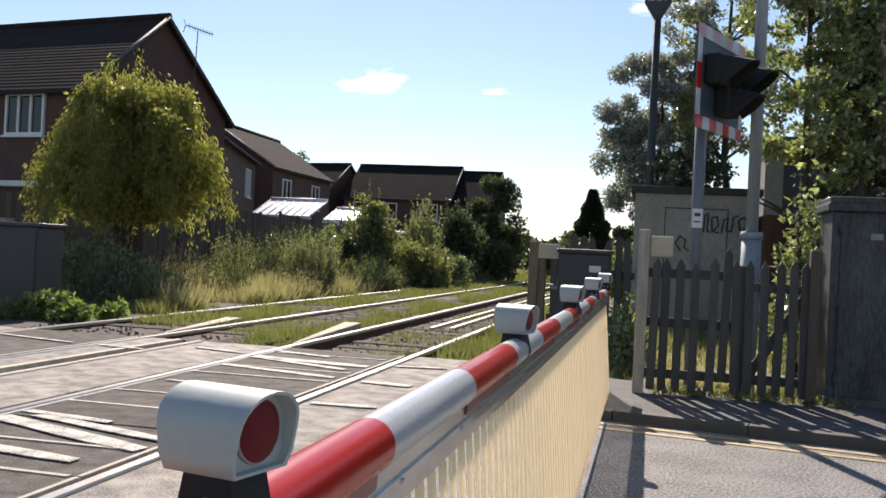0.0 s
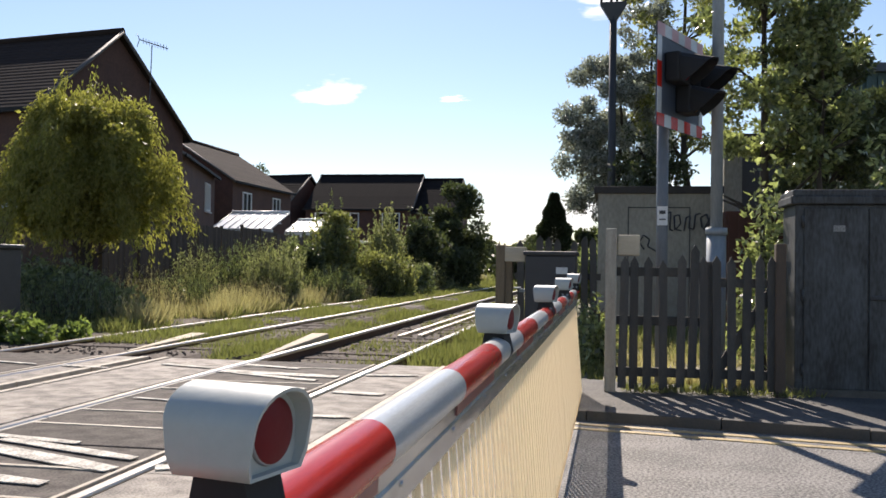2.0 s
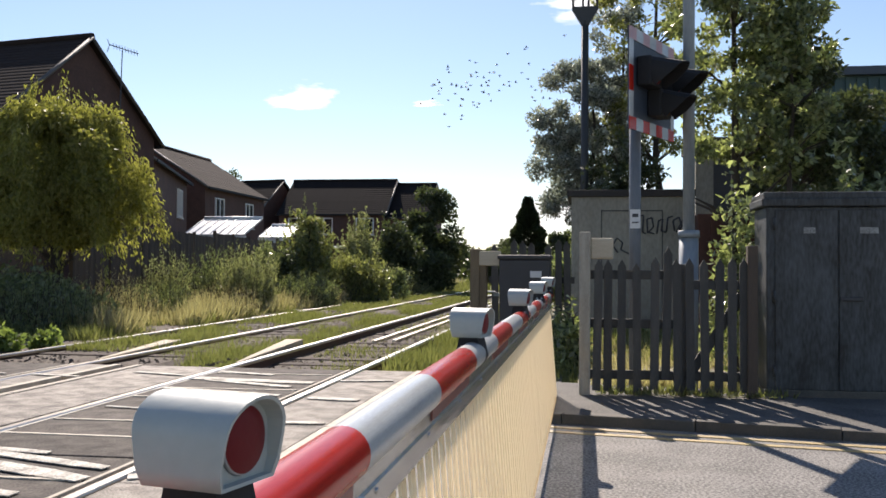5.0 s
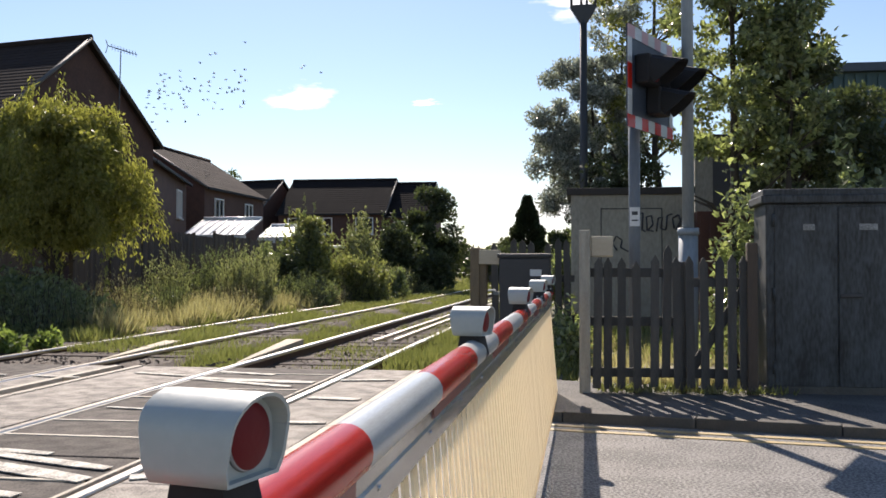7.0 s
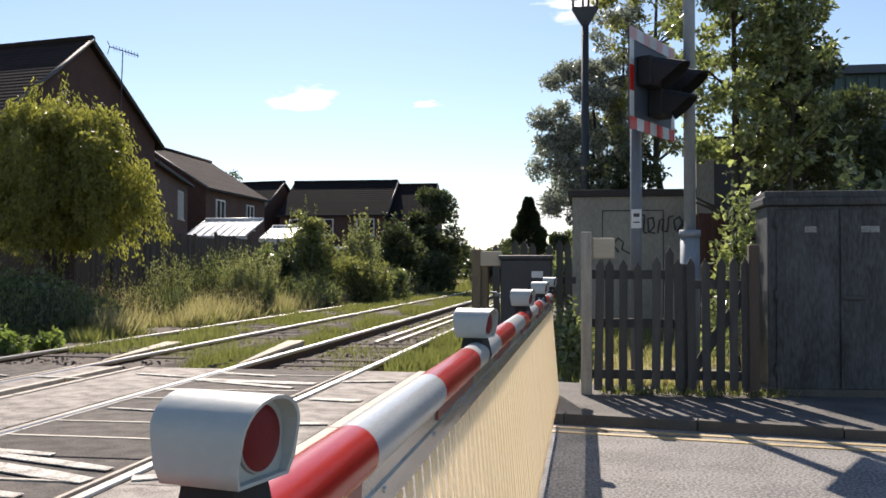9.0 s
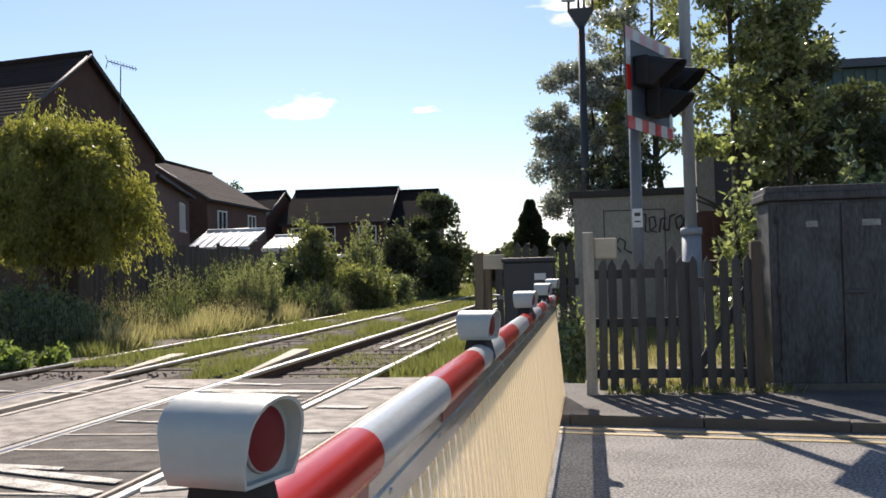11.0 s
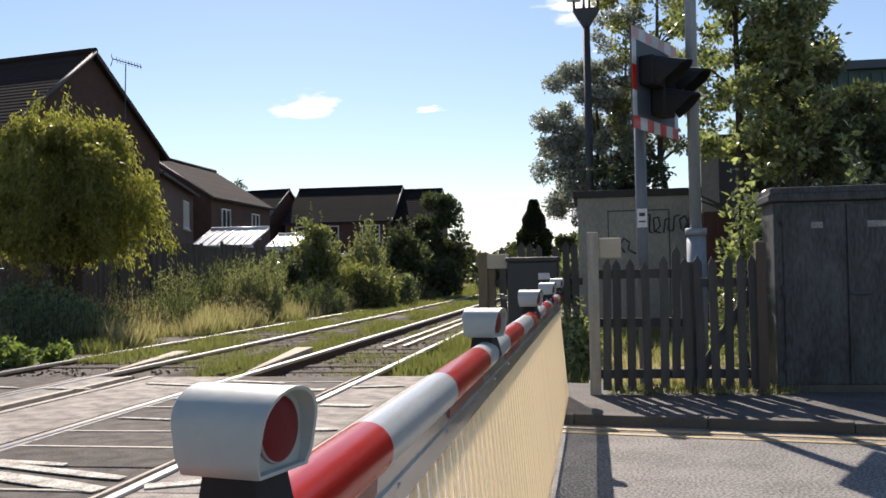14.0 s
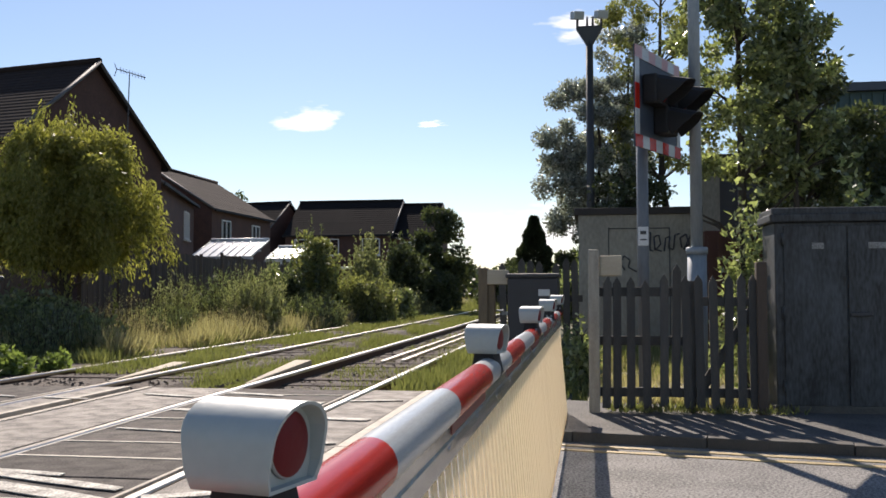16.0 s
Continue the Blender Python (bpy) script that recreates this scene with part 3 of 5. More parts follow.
def boom_lamp(y, x, s, dz, rz=-14):
    """A boom lamp: arched pale housing with a deep hood over a round red lens, on a black bracket."""
    t = thing("boom_lamp", "pale grey boom lamp with red lens under a hood", "lamp", Matrix.Translation((BOOM_X + x, y, BOOM_Z + BOOM_RISE * y + dz)) @ pose(0, 0, 0, 0, 0, rz), "boom lamps")
    w, h, z0 = 0.040, 0.070, 0.072
    prof = [(-w * .86, 0.0), (-w, 0.014)]
    for k in range(13):
        a = math.pi - k * math.pi / 12
        prof.append((w * math.cos(a), h - 0.030 + 0.030 * math.sin(a)))
    prof += [(w, 0.014), (w * .86, 0.0)]

    def right(z):
        return 0.036 + 0.012 * (z / h)

    def left(z):
        return -0.040 - 0.008 * (z / h)
    bm = bmesh.new()
    n = len(prof)
    cy, cz = 0.0, 0.035
    rows = []
    for key in ("back2", "back", "mid", "front", "inner", "deep"):
        ring = []
        for py, pz in prof:
            if key == "back2":
                px, k2 = left(pz), 0.93
            elif key == "back":
                px, k2 = left(pz) + 0.003, 1.0
            elif key == "mid":
                px, k2 = 0.0, 1.0
            elif key == "front":
                px, k2 = right(pz), 1.0
            elif key == "inner":
                px, k2 = right(pz) - 0.0005, 0.92
            else:
                px, k2 = 0.029, 0.90
            ring.append(bm.verts.new((px, cy + (py - cy) * k2, z0 + cz + (pz - cz) * k2)))
        rows.append(ring)
    for a, b in zip(rows[:4], rows[1:5]):
        for k in range(n):
            f = bm.faces.new((a[k], a[(k + 1) % n], b[(k + 1) % n], b[k]))
            f.smooth = a is not rows[0] and b is not rows[4]
    bm.faces.new(rows[0][::-1])
    for k in range(n):
        bm.faces.new((rows[4][k], rows[4][(k + 1) % n], rows[5][(k + 1) % n], rows[5][k]))
    bm.faces.new(rows[5])
    bmesh.ops.recalc_face_normals(bm, faces=bm.faces[:])
    for ring in (rows[1], rows[3], rows[4]):
        for k in range(n):
            e = bm.edges.get((ring[k], ring[(k + 1) % n]))
            if e:
                e.smooth = False
    housing = part("housing", bm, LAMPGREY, t)
    bm = bmesh.new()
    tube(bm, (0.0295, 0, z0 + cz), (0.0325, 0, z0 + cz), 0.0285, 0.0275, 32)
    part("bezel", bm, LAMPIN, t, "grey ring round the lens")
    bm = bmesh.new()
    rr = [(0.0, 0.0265), (0.0015, 0.022), (0.003, 0.0135), (0.0035, 0.004)]
    prev = None
    for dx, r in rr:
        ring = [bm.verts.new((0.0328 + dx, r * math.cos(k * math.tau / 32), z0 + cz + r * math.sin(k * math.tau / 32))) for k in range(32)]
        if prev:
            for k in range(32):
                bm.faces.new((prev[k], prev[(k + 1) % 32], ring[(k + 1) % 32], ring[k])).smooth = True
        prev = ring
    bm.faces.new(prev)
    part("lens", bm, REDLENS, t, "dark red round lens")
    bm = bmesh.new()
    prism(bm, [(-0.024, z0 + 0.002), (0.022, z0 + 0.002), (0.034, 0.026), (0.026, 0.012), (-0.020, 0.012), (-0.034, 0.026)], "y", -0.024, 0.024)
    part("bracket", bm, BLACK, t, "black bracket under the lamp")
    bm = bmesh.new()
    tube(bm, (0.0, -0.026, 0.045), (0.0, -0.022, 0.045), 0.006, 0.006, 10)
    tube(bm, (0.026, -0.026, 0.045), (0.026, -0.022, 0.045), 0.006, 0.006, 10)
    part("bolts", bm, GALV, t)
    t.scale = s
    return t


boom_lamp(0.83, 0.029, (0.92, 0.93, 0.90), 0.013)
for y, dz in ((2.69, -0.033), (4.58, -0.025), (6.25, -0.014), (7.85, -0.002)):
    boom_lamp(y, -0.003, (1.1, 1.1, 1.1), dz)

# the boom's own pedestal, behind the eye
ped = thing("barrier_pedestal", "dark grey metal pedestal that carries the boom", "pedestal", pose(BOOM_X, -2.45, 0))
bm = bmesh.new()
box(bm, 0, 0, 0.6, 0.42, 0.55, 1.2, bevel=0.02)
part("body", bm, BOXGREY, ped)
bm = bmesh.new()
box(bm, 0, 0, 1.22, 0.46, 0.6, 0.05, bevel=0.015)
part("lid", bm, BOXGREY, ped)

# opposite housing of the boom's rest, with palings behind
bx = thing("machine_housing", "dark grey metal barrier machine housing with white label", "cabinet", pose(-0.42, 11.3, -0.16))
bm = bmesh.new()
box(bm, 0, 0, 0.68, 0.58, 0.5, 1.36, bevel=0.02)
part("body", bm, BOXGREY, bx)
bm = bmesh.new()
box(bm, 0, 0, 1.385, 0.62, 0.54, 0.05, bevel=0.015)
part("lid", bm, BOXGREY, bx, "grey lid catching the light")
bm = bmesh.new()
box(bm, 0.13, -0.255, 1.19, 0.13, 0.008, 0.075)
part("label_plate", bm, LABEL, bx, "white label plate")
bm = bmesh.new()
box(bm, -0.40, 0, 0.98, 0.09, 0.12, 0.02, bevel=0.004)
box(bm, -0.33, 0, 0.95, 0.1, 0.05, 0.04)
part("side_bracket", bm, GALV, bx)

# timber post with a heavy rail, beside the track
g = thing("timber_post", "thick weathered timber post with a heavy cross board", "post", pose(-1.0, 11.2, -0.16))
bm = bmesh.new()
box(bm, 0, 0, 0.73, 0.11, 0.16, 1.50, bevel=0.012)
box(bm, 0.09, 0.02, 0.66, 0.09, 0.13, 1.32, bevel=0.012)
part("post", bm, BROWNPOST, g)
bm = bmesh.new()
box(bm, 0.17, 0.0, 1.37, 0.24, 0.18, 0.17, bevel=0.012)
part("cross_board", bm, PALEWOOD, g, "pale cut end of a thick board")

pal = thing("paling_fence", "row of weathered pale timber palings behind the housing", "fence", pose(0, 13.0, -0.16))
bm = bmesh.new()
prism(bm, [(-0.045, 0), (0.045, 0), (0.045, 1.55), (0.0, 1.62), (-0.045, 1.55)], "y", -0.02, 0.02)
pal_me = mesh_of("paling", bm, OLDWOOD)
for i, x in enumerate((-0.92, -0.72, -0.57, -0.42, -0.26, -0.09, 0.05)):
    piece("paling", pal_me, pal, pose(x, 0, 0.02 * ((i * 3) % 4) - 0.03, 0, 1.2 * ((i * 5) % 3 - 1)))
bm = bmesh.new()
box(bm, -0.45, 0.045, 0.5, 1.15, 0.05, 0.09)
box(bm, -0.45, 0.045, 1.1, 1.15, 0.05, 0.09)
part("fence_rail", bm, OLDWOOD, pal)

# ---- picket fence and gate at the footway ----
FY = 8.10
fence = thing("picket_fence", "weathered grey picket fence at the back of the footway", "fence", pose(0, FY, 0.09))
bm = bmesh.new()
prism(bm, [(-0.034, 0), (0.034, 0), (0.034, 1.02), (0.0, 1.08), (-0.034, 1.02)], "y", -0.011, 0.011)
picket_me = mesh_of("picket", bm, OLDWOOD)
rnd = random.Random(11)
for i, x in enumerate((0.36, 0.45, 0.56, 0.69, 0.825, 0.915, 1.015)):
    piece("picket", picket_me, fence, pose(x, rnd.uniform(-.004, .004), rnd.uniform(-.04, .03) + (0.08 if i in (5,) else 0.01), 0, rnd.uniform(-1.2, 1.2)))
for z in (0.14, 0.56, 0.96):
    bm = bmesh.new()
    box(bm, 0.66, 0.034, z, 0.76, 0.045, 0.075, bevel=0.006)
    part("fence_rail", bm, OLDWOOD, fence)
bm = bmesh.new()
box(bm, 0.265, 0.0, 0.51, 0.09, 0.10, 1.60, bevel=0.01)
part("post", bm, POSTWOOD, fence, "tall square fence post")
bm = bmesh.new()
box(bm, 0.405, 0.10, 1.175, 0.185, 0.22, 0.17, bevel=0.012)
part("cross_board", bm, PALEWOOD, fence, "thick pale board end on the post")
bm = bmesh.new()
box(bm, 1.05, 0.06, 0.50, 0.06, 0.08, 1.10, bevel=0.01)
part("gate_post", bm, OLDWOOD, fence)

gate = thing("picket_gate", "closed weathered picket gate with diagonal brace", "gate", pose(0, FY, 0.09))
for i, x in enumerate((1.115, 1.23, 1.335, 1.44, 1.535)):
    piece("picket", picket_me, gate, pose(x, rnd.uniform(-.004, .004), 0.02 + rnd.uniform(-.02, .02), 0, rnd.uniform(-.8, .8)))
for z in (0.14, 0.88):
    bm = bmesh.new()
    box(bm, 1.325, 0.034, z, 0.49, 0.045, 0.075, bevel=0.006)
    part("gate_rail", bm, OLDWOOD, gate)
bm = bmesh.new()
box(bm, 0, 0, 0, 0.86, 0.04, 0.07, Matrix.Translation((1.33, 0.034, 0.5)) @ pose(0, 0, 0, 0, -58, 0), 0)
part("brace", bm, OLDWOOD, gate)
bm = bmesh.new()
box(bm, 1.595, 0.01, 0.48, 0.08, 0.10, 1.44, bevel=0.01)
hp = part("hanging_post", bm, FENCE, gate, "brown square gate post")

# ---- road signal ----
sig = thing("crossing_signal", "road traffic signal with striped backboard on a grey post", "traffic signal", pose(0.685, 8.40, 0.09))
bm = bmesh.new()
tube(bm, (0, 0, -0.2), (0, 0, 2.85), 0.049, 0.049, 20)
part("post", bm, POSTGREY, sig, "grey steel post")
bm = bmesh.new()
box(bm, 0, -0.052, 1.43, 0.085, 0.006, 0.16, bevel=0.002)
part("sticker", bm, LABEL, sig, "white notice sticker with grey mark")
for z, w, h in ((1.46, 0.05, 0.03), (1.40, 0.055, 0.012)):
    bm = bmesh.new()
    box(bm, 0.0, -0.0565, z, w, 0.003, h)
    part("sticker_print", bm, BOXGREY, sig)
BM = pose(-0.085, -0.60, 0, 0, 0, -25)      # local y runs along the board, local x is its face
head = new("signal_head")
head.parent = sig
head.matrix_basis = BM
Z0, Z1, BL = 2.12, 2.94, 1.0
bm = bmesh.new()
prism(bm, [(0, Z0 + 0.0), (BL, Z0), (BL, Z1), (0, Z1)], "x", -0.006, 0.006)
part("backboard", bm, BLUEGREY, head, "dark backboard")
def stripe(y, z, dy, dz, red_one):
    bm = bmesh.new()
    box(bm, 0.009, y, z, 0.006, dy, dz)
    # the top row of stripes gets the paler red
    part("border_stripe", bm, (PALERED if z > 2.8 else RED) if red_one else WHITE, head, "red border stripe" if red_one else "white border stripe")


for k in range(7):
    for z in (Z0 + 0.05, Z1 - 0.05):
        stripe(BL * (k + .5) / 7, z, BL / 7, 0.10, k % 2 == 0)
for k in range(3):
    dz = (Z1 - Z0 - 0.2) / 3
    for y in (0.04, BL - 0.04):
        stripe(y, Z0 + 0.1 + dz * (k + .5), 0.08, dz, k % 2 == 1)


def hooded(y, z, r, lens_mat, long):
    """A lamp case, its lens and a deep visor with a flat top and raked sides."""
    bm = bmesh.new()
    box(bm, 0.07, y, z, 0.13, 2 * r + 0.05, 2 * r + 0.03, bevel=0.02)
    part("lamp_case", bm, BLACK, head)
    bm = bmesh.new()
    arch = []
    for k in range(15):
        a = radians(-35 + 250 * k / 14)
        u, v = math.cos(a), math.sin(a)
        f = 1.0 / max(abs(u), abs(v)) ** 0.55
        arch.append((u * f, v * f, (v + 0.58) / 1.58))
    rings = []
    for rad in (r + 0.016, r + 0.008):
        for tip in (0, 1):
            rings.append([bm.verts.new((0.13 + (long * (0.12 + 0.88 * max(0.0, h) ** 0.8) if tip else 0), y + rad * u, z + rad * v * (0.92 if tip else 1.0) - (0.055 if tip else 0))) for u, v, h in arch])
    for a, b in ((0, 1), (1, 3), (3, 2), (2, 0)):
        for k in range(14):
            bm.faces.new((rings[a][k], rings[a][k + 1], rings[b][k + 1], rings[b][k]))
    for k in (0, 14):
        bm.faces.new((rings[0][k], rings[1][k], rings[3][k], rings[2][k]))
    part("hood", bm, BLACK, head, "long black hood")
    bm = bmesh.new()
    tube(bm, (0.131, y, z), (0.139, y, z), r, r * .9, 24)
    part("lens", bm, lens_mat, head)


AMBER = mat("amber_lens", (0.25, 0.10, 0.01), (0.18, 0.07, 0.008), 0.25, scale=30, fine=160, bump=0.2)
hooded(0.27, 2.60, 0.105, REDLENS, 0.27)
hooded(0.73, 2.60, 0.105, REDLENS, 0.27)
hooded(0.50, 2.375, 0.10, AMBER, 0.25)

# tall galvanised column with a thicker base
col = thing("steel_column", "tall galvanised steel column with thicker lower part", "pole", pose(1.145, 8.55, 0.09))
bm = bmesh.new()
tube(bm, (0, 0, -0.2), (0, 0, 1.28), 0.082, 0.082, 24)
part("base", bm, GALV, col)
bm = bmesh.new()
tube(bm, (0, 0, 1.28), (0, 0, 1.34), 0.094, 0.090, 24)
part("collar", bm, GALV, col)
bm = bmesh.new()
tube(bm, (0, 0, 1.34), (0, 0, 6.0), 0.051, 0.048, 20)
part("shaft", bm, GALV, col)
bm = bmesh.new()
box(bm, 0.0, -0.085, 0.75, 0.07, 0.01, 0.35, bevel=0.003)
part("access_door", bm, GALV, col)

# dark camera mast
mast = thing("camera_mast", "dark steel mast with two white floodlights on top", "mast", pose(0.245, 17.2, -0.16))
mast.scale = (1.24, 1.24, 1.20)
bm = bmesh.new()
tube(bm, (0, 0, 0), (0, 0, 4.72), 0.062, 0.052, 16)
part("shaft", bm, DARKPOLE, mast)
bm = bmesh.new()
prism(bm, [(-0.05, 4.66), (0.05, 4.66), (0.19, 4.90), (0.15, 4.93), (-0.15, 4.93), (-0.19, 4.90)], "y", -0.05, 0.05)
part("yoke", bm, DARKPOLE, mast)
for sx in (-0.17, 0.17):
    bm = bmesh.new()
    box(bm, 0, 0, 0, 0.15, 0.20, 0.12, pose(sx, -0.02, 5.10, 14, 0, 20), 0.01)
    part("floodlight", bm, LAMPGREY, mast, "white floodlight housing")
    bm = bmesh.new()
    tube(bm, (sx, 0, 4.9), (sx, 0, 5.06), 0.018, 0.018, 8)
    part("bracket", bm, DARKPOLE, mast)
for sx in (-0.03, 0.05):
    bm = bmesh.new()
    tube(bm, (sx, 0, 4.92), (sx, 0, 5.08), 0.02, 0.014, 8)
    part("sensor", bm, DARKPOLE, mast)

# ---- equipment cabinet on the footway ----
cab = thing("equipment_cabinet", "stained grey metal equipment cabinet with two closed doors", "cabinet", pose(1.735, 8.27, 0.075))
bm = bmesh.new()
box(bm, 0.61, 0.28, 0.77, 1.22, 0.56, 1.54, bevel=0.012)
part("body", bm, CABGREY, cab)
bm = bmesh.new()
box(bm, 0.60, 0.27, 1.575, 1.28, 0.62, 0.07, bevel=0.012)
box(bm, 0.60, 0.275, 1.63, 1.25, 0.59, 0.06, bevel=0.012)
part("lid", bm, CABGREY, cab, "weathered overhanging lid")
bm = bmesh.new()
box(bm, 0.61, 0.28, -0.09, 1.25, 0.6, 0.28, bevel=0.01)
part("plinth", bm, KERB, cab)
for k in range(2):
    bm = bmesh.new()
    box(bm, 0.31 + 0.50 * k, -0.008, 0.78, 0.485, 0.018, 1.46, bevel=0.005)
    dr = part("door", bm, CABGREY, cab)
    bm = bmesh.new()
    box(bm, 0.335 + 0.46 * k, -0.020, 1.345, 0.14 if k else 0.09, 0.006, 0.05)
    part("label_plate", bm, OLDLABEL, dr, "small worn label plate")
    if k:
        bm = bmesh.new()
        box(bm, 0.66, -0.026, 0.79, 0.17, 0.02, 0.035, bevel=0.006)
        tube(bm, (0.61, -0.018, 0.79), (0.61, -0.045, 0.79), 0.012, 0.012, 10)
        part("handle", bm, BOXGREY, dr, "steel lever handle")
    for z in (0.2, 0.8, 1.4):
        bm = bmesh.new()
        tube(bm, (0.06 + 1.0 * k, -0.012, z - .05), (0.06 + 1.0 * k, -0.012, z + .05), 0.012, 0.012, 8)
        part("hinge", bm, CABGREY, dr)

# ---- hut and container behind ----
hut = thing("cream_hut", "cream metal hut with dark roof and black graffiti", "hut", pose(0.05, 15.0, -0.16))
hut.scale = (1.255, 0.8, 1.11)
bm = bmesh.new()
box(bm, 0.72, 1.1, 1.07, 1.44, 2.2, 2.14, bevel=0.015)
part("wall", bm, HUTWALL, hut)
bm = bmesh.new()
box(bm, 0.72, 1.1, 2.18, 1.54, 2.3, 0.10, bevel=0.01)
part("roof", bm, HUTROOF, hut)
for x0, x1, z0, z1 in ((0.36, 0.372, 0.1, 1.95), (0.36, 1.1, 1.93, 1.945), (1.09, 1.102, 0.1, 1.94)):
    bm = bmesh.new()
    box(bm, (x0 + x1) / 2, -0.006, (z0 + z1) / 2, x1 - x0, 0.012, z1 - z0)
    part("seam", bm, BOXGREY, hut)


def scrawl(points, w):
    bm = bmesh.new()
    for (ax, az), (bx_, bz) in zip(points, points[1:]):
        tube(bm, (ax, -0.012, az), (bx_, -0.012, bz), w, w, 6)
    part("graffiti", bm, SPRAY, hut, "black sprayed scrawl")


scrawl([(0.82, 1.62), (0.83, 1.86), (0.87, 1.88), (0.86, 1.64), (0.90, 1.62)], 0.011)
scrawl([(0.92, 1.63), (0.91, 1.82), (0.97, 1.84), (0.99, 1.72), (0.93, 1.64), (1.0, 1.62)], 0.011)
scrawl([(1.03, 1.62), (1.05, 1.80), (1.10, 1.82), (1.08, 1.66), (1.14, 1.64), (1.16, 1.84), (1.22, 1.86)], 0.011)
scrawl([(1.24, 1.66), (1.22, 1.80), (1.29, 1.85), (1.33, 1.72), (1.26, 1.64), (1.38, 1.90)], 0.012)
scrawl([(0.56, 1.36), (0.50, 1.46), (0.55, 1.56), (0.62, 1.50), (0.60, 1.40), (0.70, 1.34)], 0.010)
scrawl([(0.42, 1.30), (0.44, 1.52)], 0.010)

cont = thing("rusty_container", "rust-brown metal container behind the fence", "container", pose(1.90, 14.6, -0.16))
cont.scale = (1.3, 1.0, 1.13)
bm = bmesh.new()
box(bm, 0.5, 1.0, 0.92, 1.0, 2.0, 1.84, bevel=0.01)
part("body", bm, RUSTBOX, cont)
bm = bmesh.new()
for k in range(9):
    box(bm, 0.06 + 0.11 * k, -0.012, 0.92, 0.05, 0.024, 1.7)
part("corrugation", bm, RUSTBOX, cont)
shed = thing("pale_shed", "pale rendered outbuilding half hidden by trees", "shed", pose(2.32, 18.6, -0.16))
shed.scale = (1.25, 1.0, 1.25)
bm = bmesh.new()
box(bm, 0.13, 1.0, 1.45, 0.26, 2.0, 2.9)
part("wall", bm, HUTWALL, shed)
bm = bmesh.new()
box(bm, 0.62, 1.1, 1.42, 0.70, 2.0, 2.84)
part("side_wall", bm, BOXGREY, shed)
bm = bmesh.new()
box(bm, 0.5, 1.05, 2.95, 1.1, 2.2, 0.10)
part("roof", bm, HUTROOF, shed)

# ---- houses ----
def courses(roof, y0, z0, y1, z1, xa, xb, n, material, t=0.014):
    """A roof slope of n overlapping courses of tiles from the eave (y0, z0) to the ridge (y1, z1)."""
    d = Vector((0, y1 - y0, z1 - z0)) / n
    up = Vector((0, -d.z, d.y)).normalized()
    if up.z < 0:
        up = -up
    b = d * 1.15
    bm = bmesh.new()
    prism(bm, [(p.y, p.z) for p in (-up * .02, b - up * .02, b + up * .002, up * t)], "x", xa, xb)
    me = mesh_of("tile_course", bm, material)
    for i in range(n):
        piece("tile_course", me, roof, Matrix.Translation(Vector((0, y0, z0)) + d * i))


def window(parent, m, w, h, lights):
    f = new("window")
    f.parent = parent
    f.matrix_basis = m
    bm = bmesh.new()
    fr = 0.07
    box(bm, 0, -0.03, h / 2 - fr / 2, w, 0.10, fr)
    box(bm, 0, -0.03, -h / 2 + fr / 2, w, 0.10, fr)
    for i in range(lights + 1):
        box(bm, -w / 2 + fr / 2 + (w - fr) * i / lights, -0.03, 0, fr, 0.10, h - 2 * fr)
    part("frame", bm, UPVC, f, "white window frame")
    for i in range(lights):
        bm = bmesh.new()
        box(bm, -w / 2 + fr / 2 + (w - fr) * (i + .5) / lights, -0.012, 0, (w - fr) / lights - fr, 0.02, h - 2 * fr)
        part("pane", bm, glass_m, f)
    bm = bmesh.new()
    box(bm, 0, -0.06, -h / 2 - 0.04, w + 0.1, 0.16, 0.06)
    part("sill", bm, UPVC, f)


def house(name, label, m, length, width, eave, ridge, wins, roof=None, group="houses by the line", over=0.25, ncourse=16):
    """Ridge along local -x from the gable at x = 0; front wall at y = 0, back wall at y = width."""
    t = thing(name, label, "house", m, group)
    bm = bmesh.new()
    prism(bm, [(0, -0.3), (0, eave), (width / 2, ridge - 0.12), (width, eave), (width, -0.3)], "x", -length, 0)
    part("wall", bm, BRICK, t, "red-brown brick wall")
    drop = (ridge - eave) / (width / 2) * over
    for y0 in (-over, width + over):
        bm = bmesh.new()
        ze = eave - drop + 0.03
        prism(bm, [(y0, ze - .05), (width / 2, ridge - .05), (width / 2, ridge - .02), (y0, ze - .02)], "x", -length - .08, 0.16)
        slope = part("roof", bm, roof or ROOF, t, "roof slope of overlapping tile courses")
        courses(slope, y0, ze + 0.01, width / 2, ridge - 0.01, -length - .1, 0.18, ncourse, roof or ROOF)
    bm = bmesh.new()
    tube(bm, (-length - .1, width / 2, ridge + 0.02), (0.2, width / 2, ridge + 0.02), 0.11, 0.11, 10)
    part("ridge_tiles", bm, roof or ROOF, t)
    for y0 in (-over, width + over):
        bm = bmesh.new()
        box(bm, -length / 2, y0, eave - drop - 0.02, length + .3, 0.11, 0.12)
        part("gutter", bm, BLACK, t)
        bm = bmesh.new()
        s = 1 if y0 < 0 else -1
        a, b = Vector((0.2, y0, eave - drop - 0.02)), Vector((0.2, width / 2, ridge - 0.02))
        tube(bm, a, b, 0.07, 0.07, 4)
        part("barge_board", bm, BARGE, t, "white barge board toned grey for shade")
    for wall, u, z, w, h, k in wins:
        wm = {"front": pose(u, 0, z), "back": pose(u, width, z, 0, 0, 180), "gable": pose(0, u, z, 0, 0, 90)}[wall]
        window(t, wm, w, h, k)
    return t


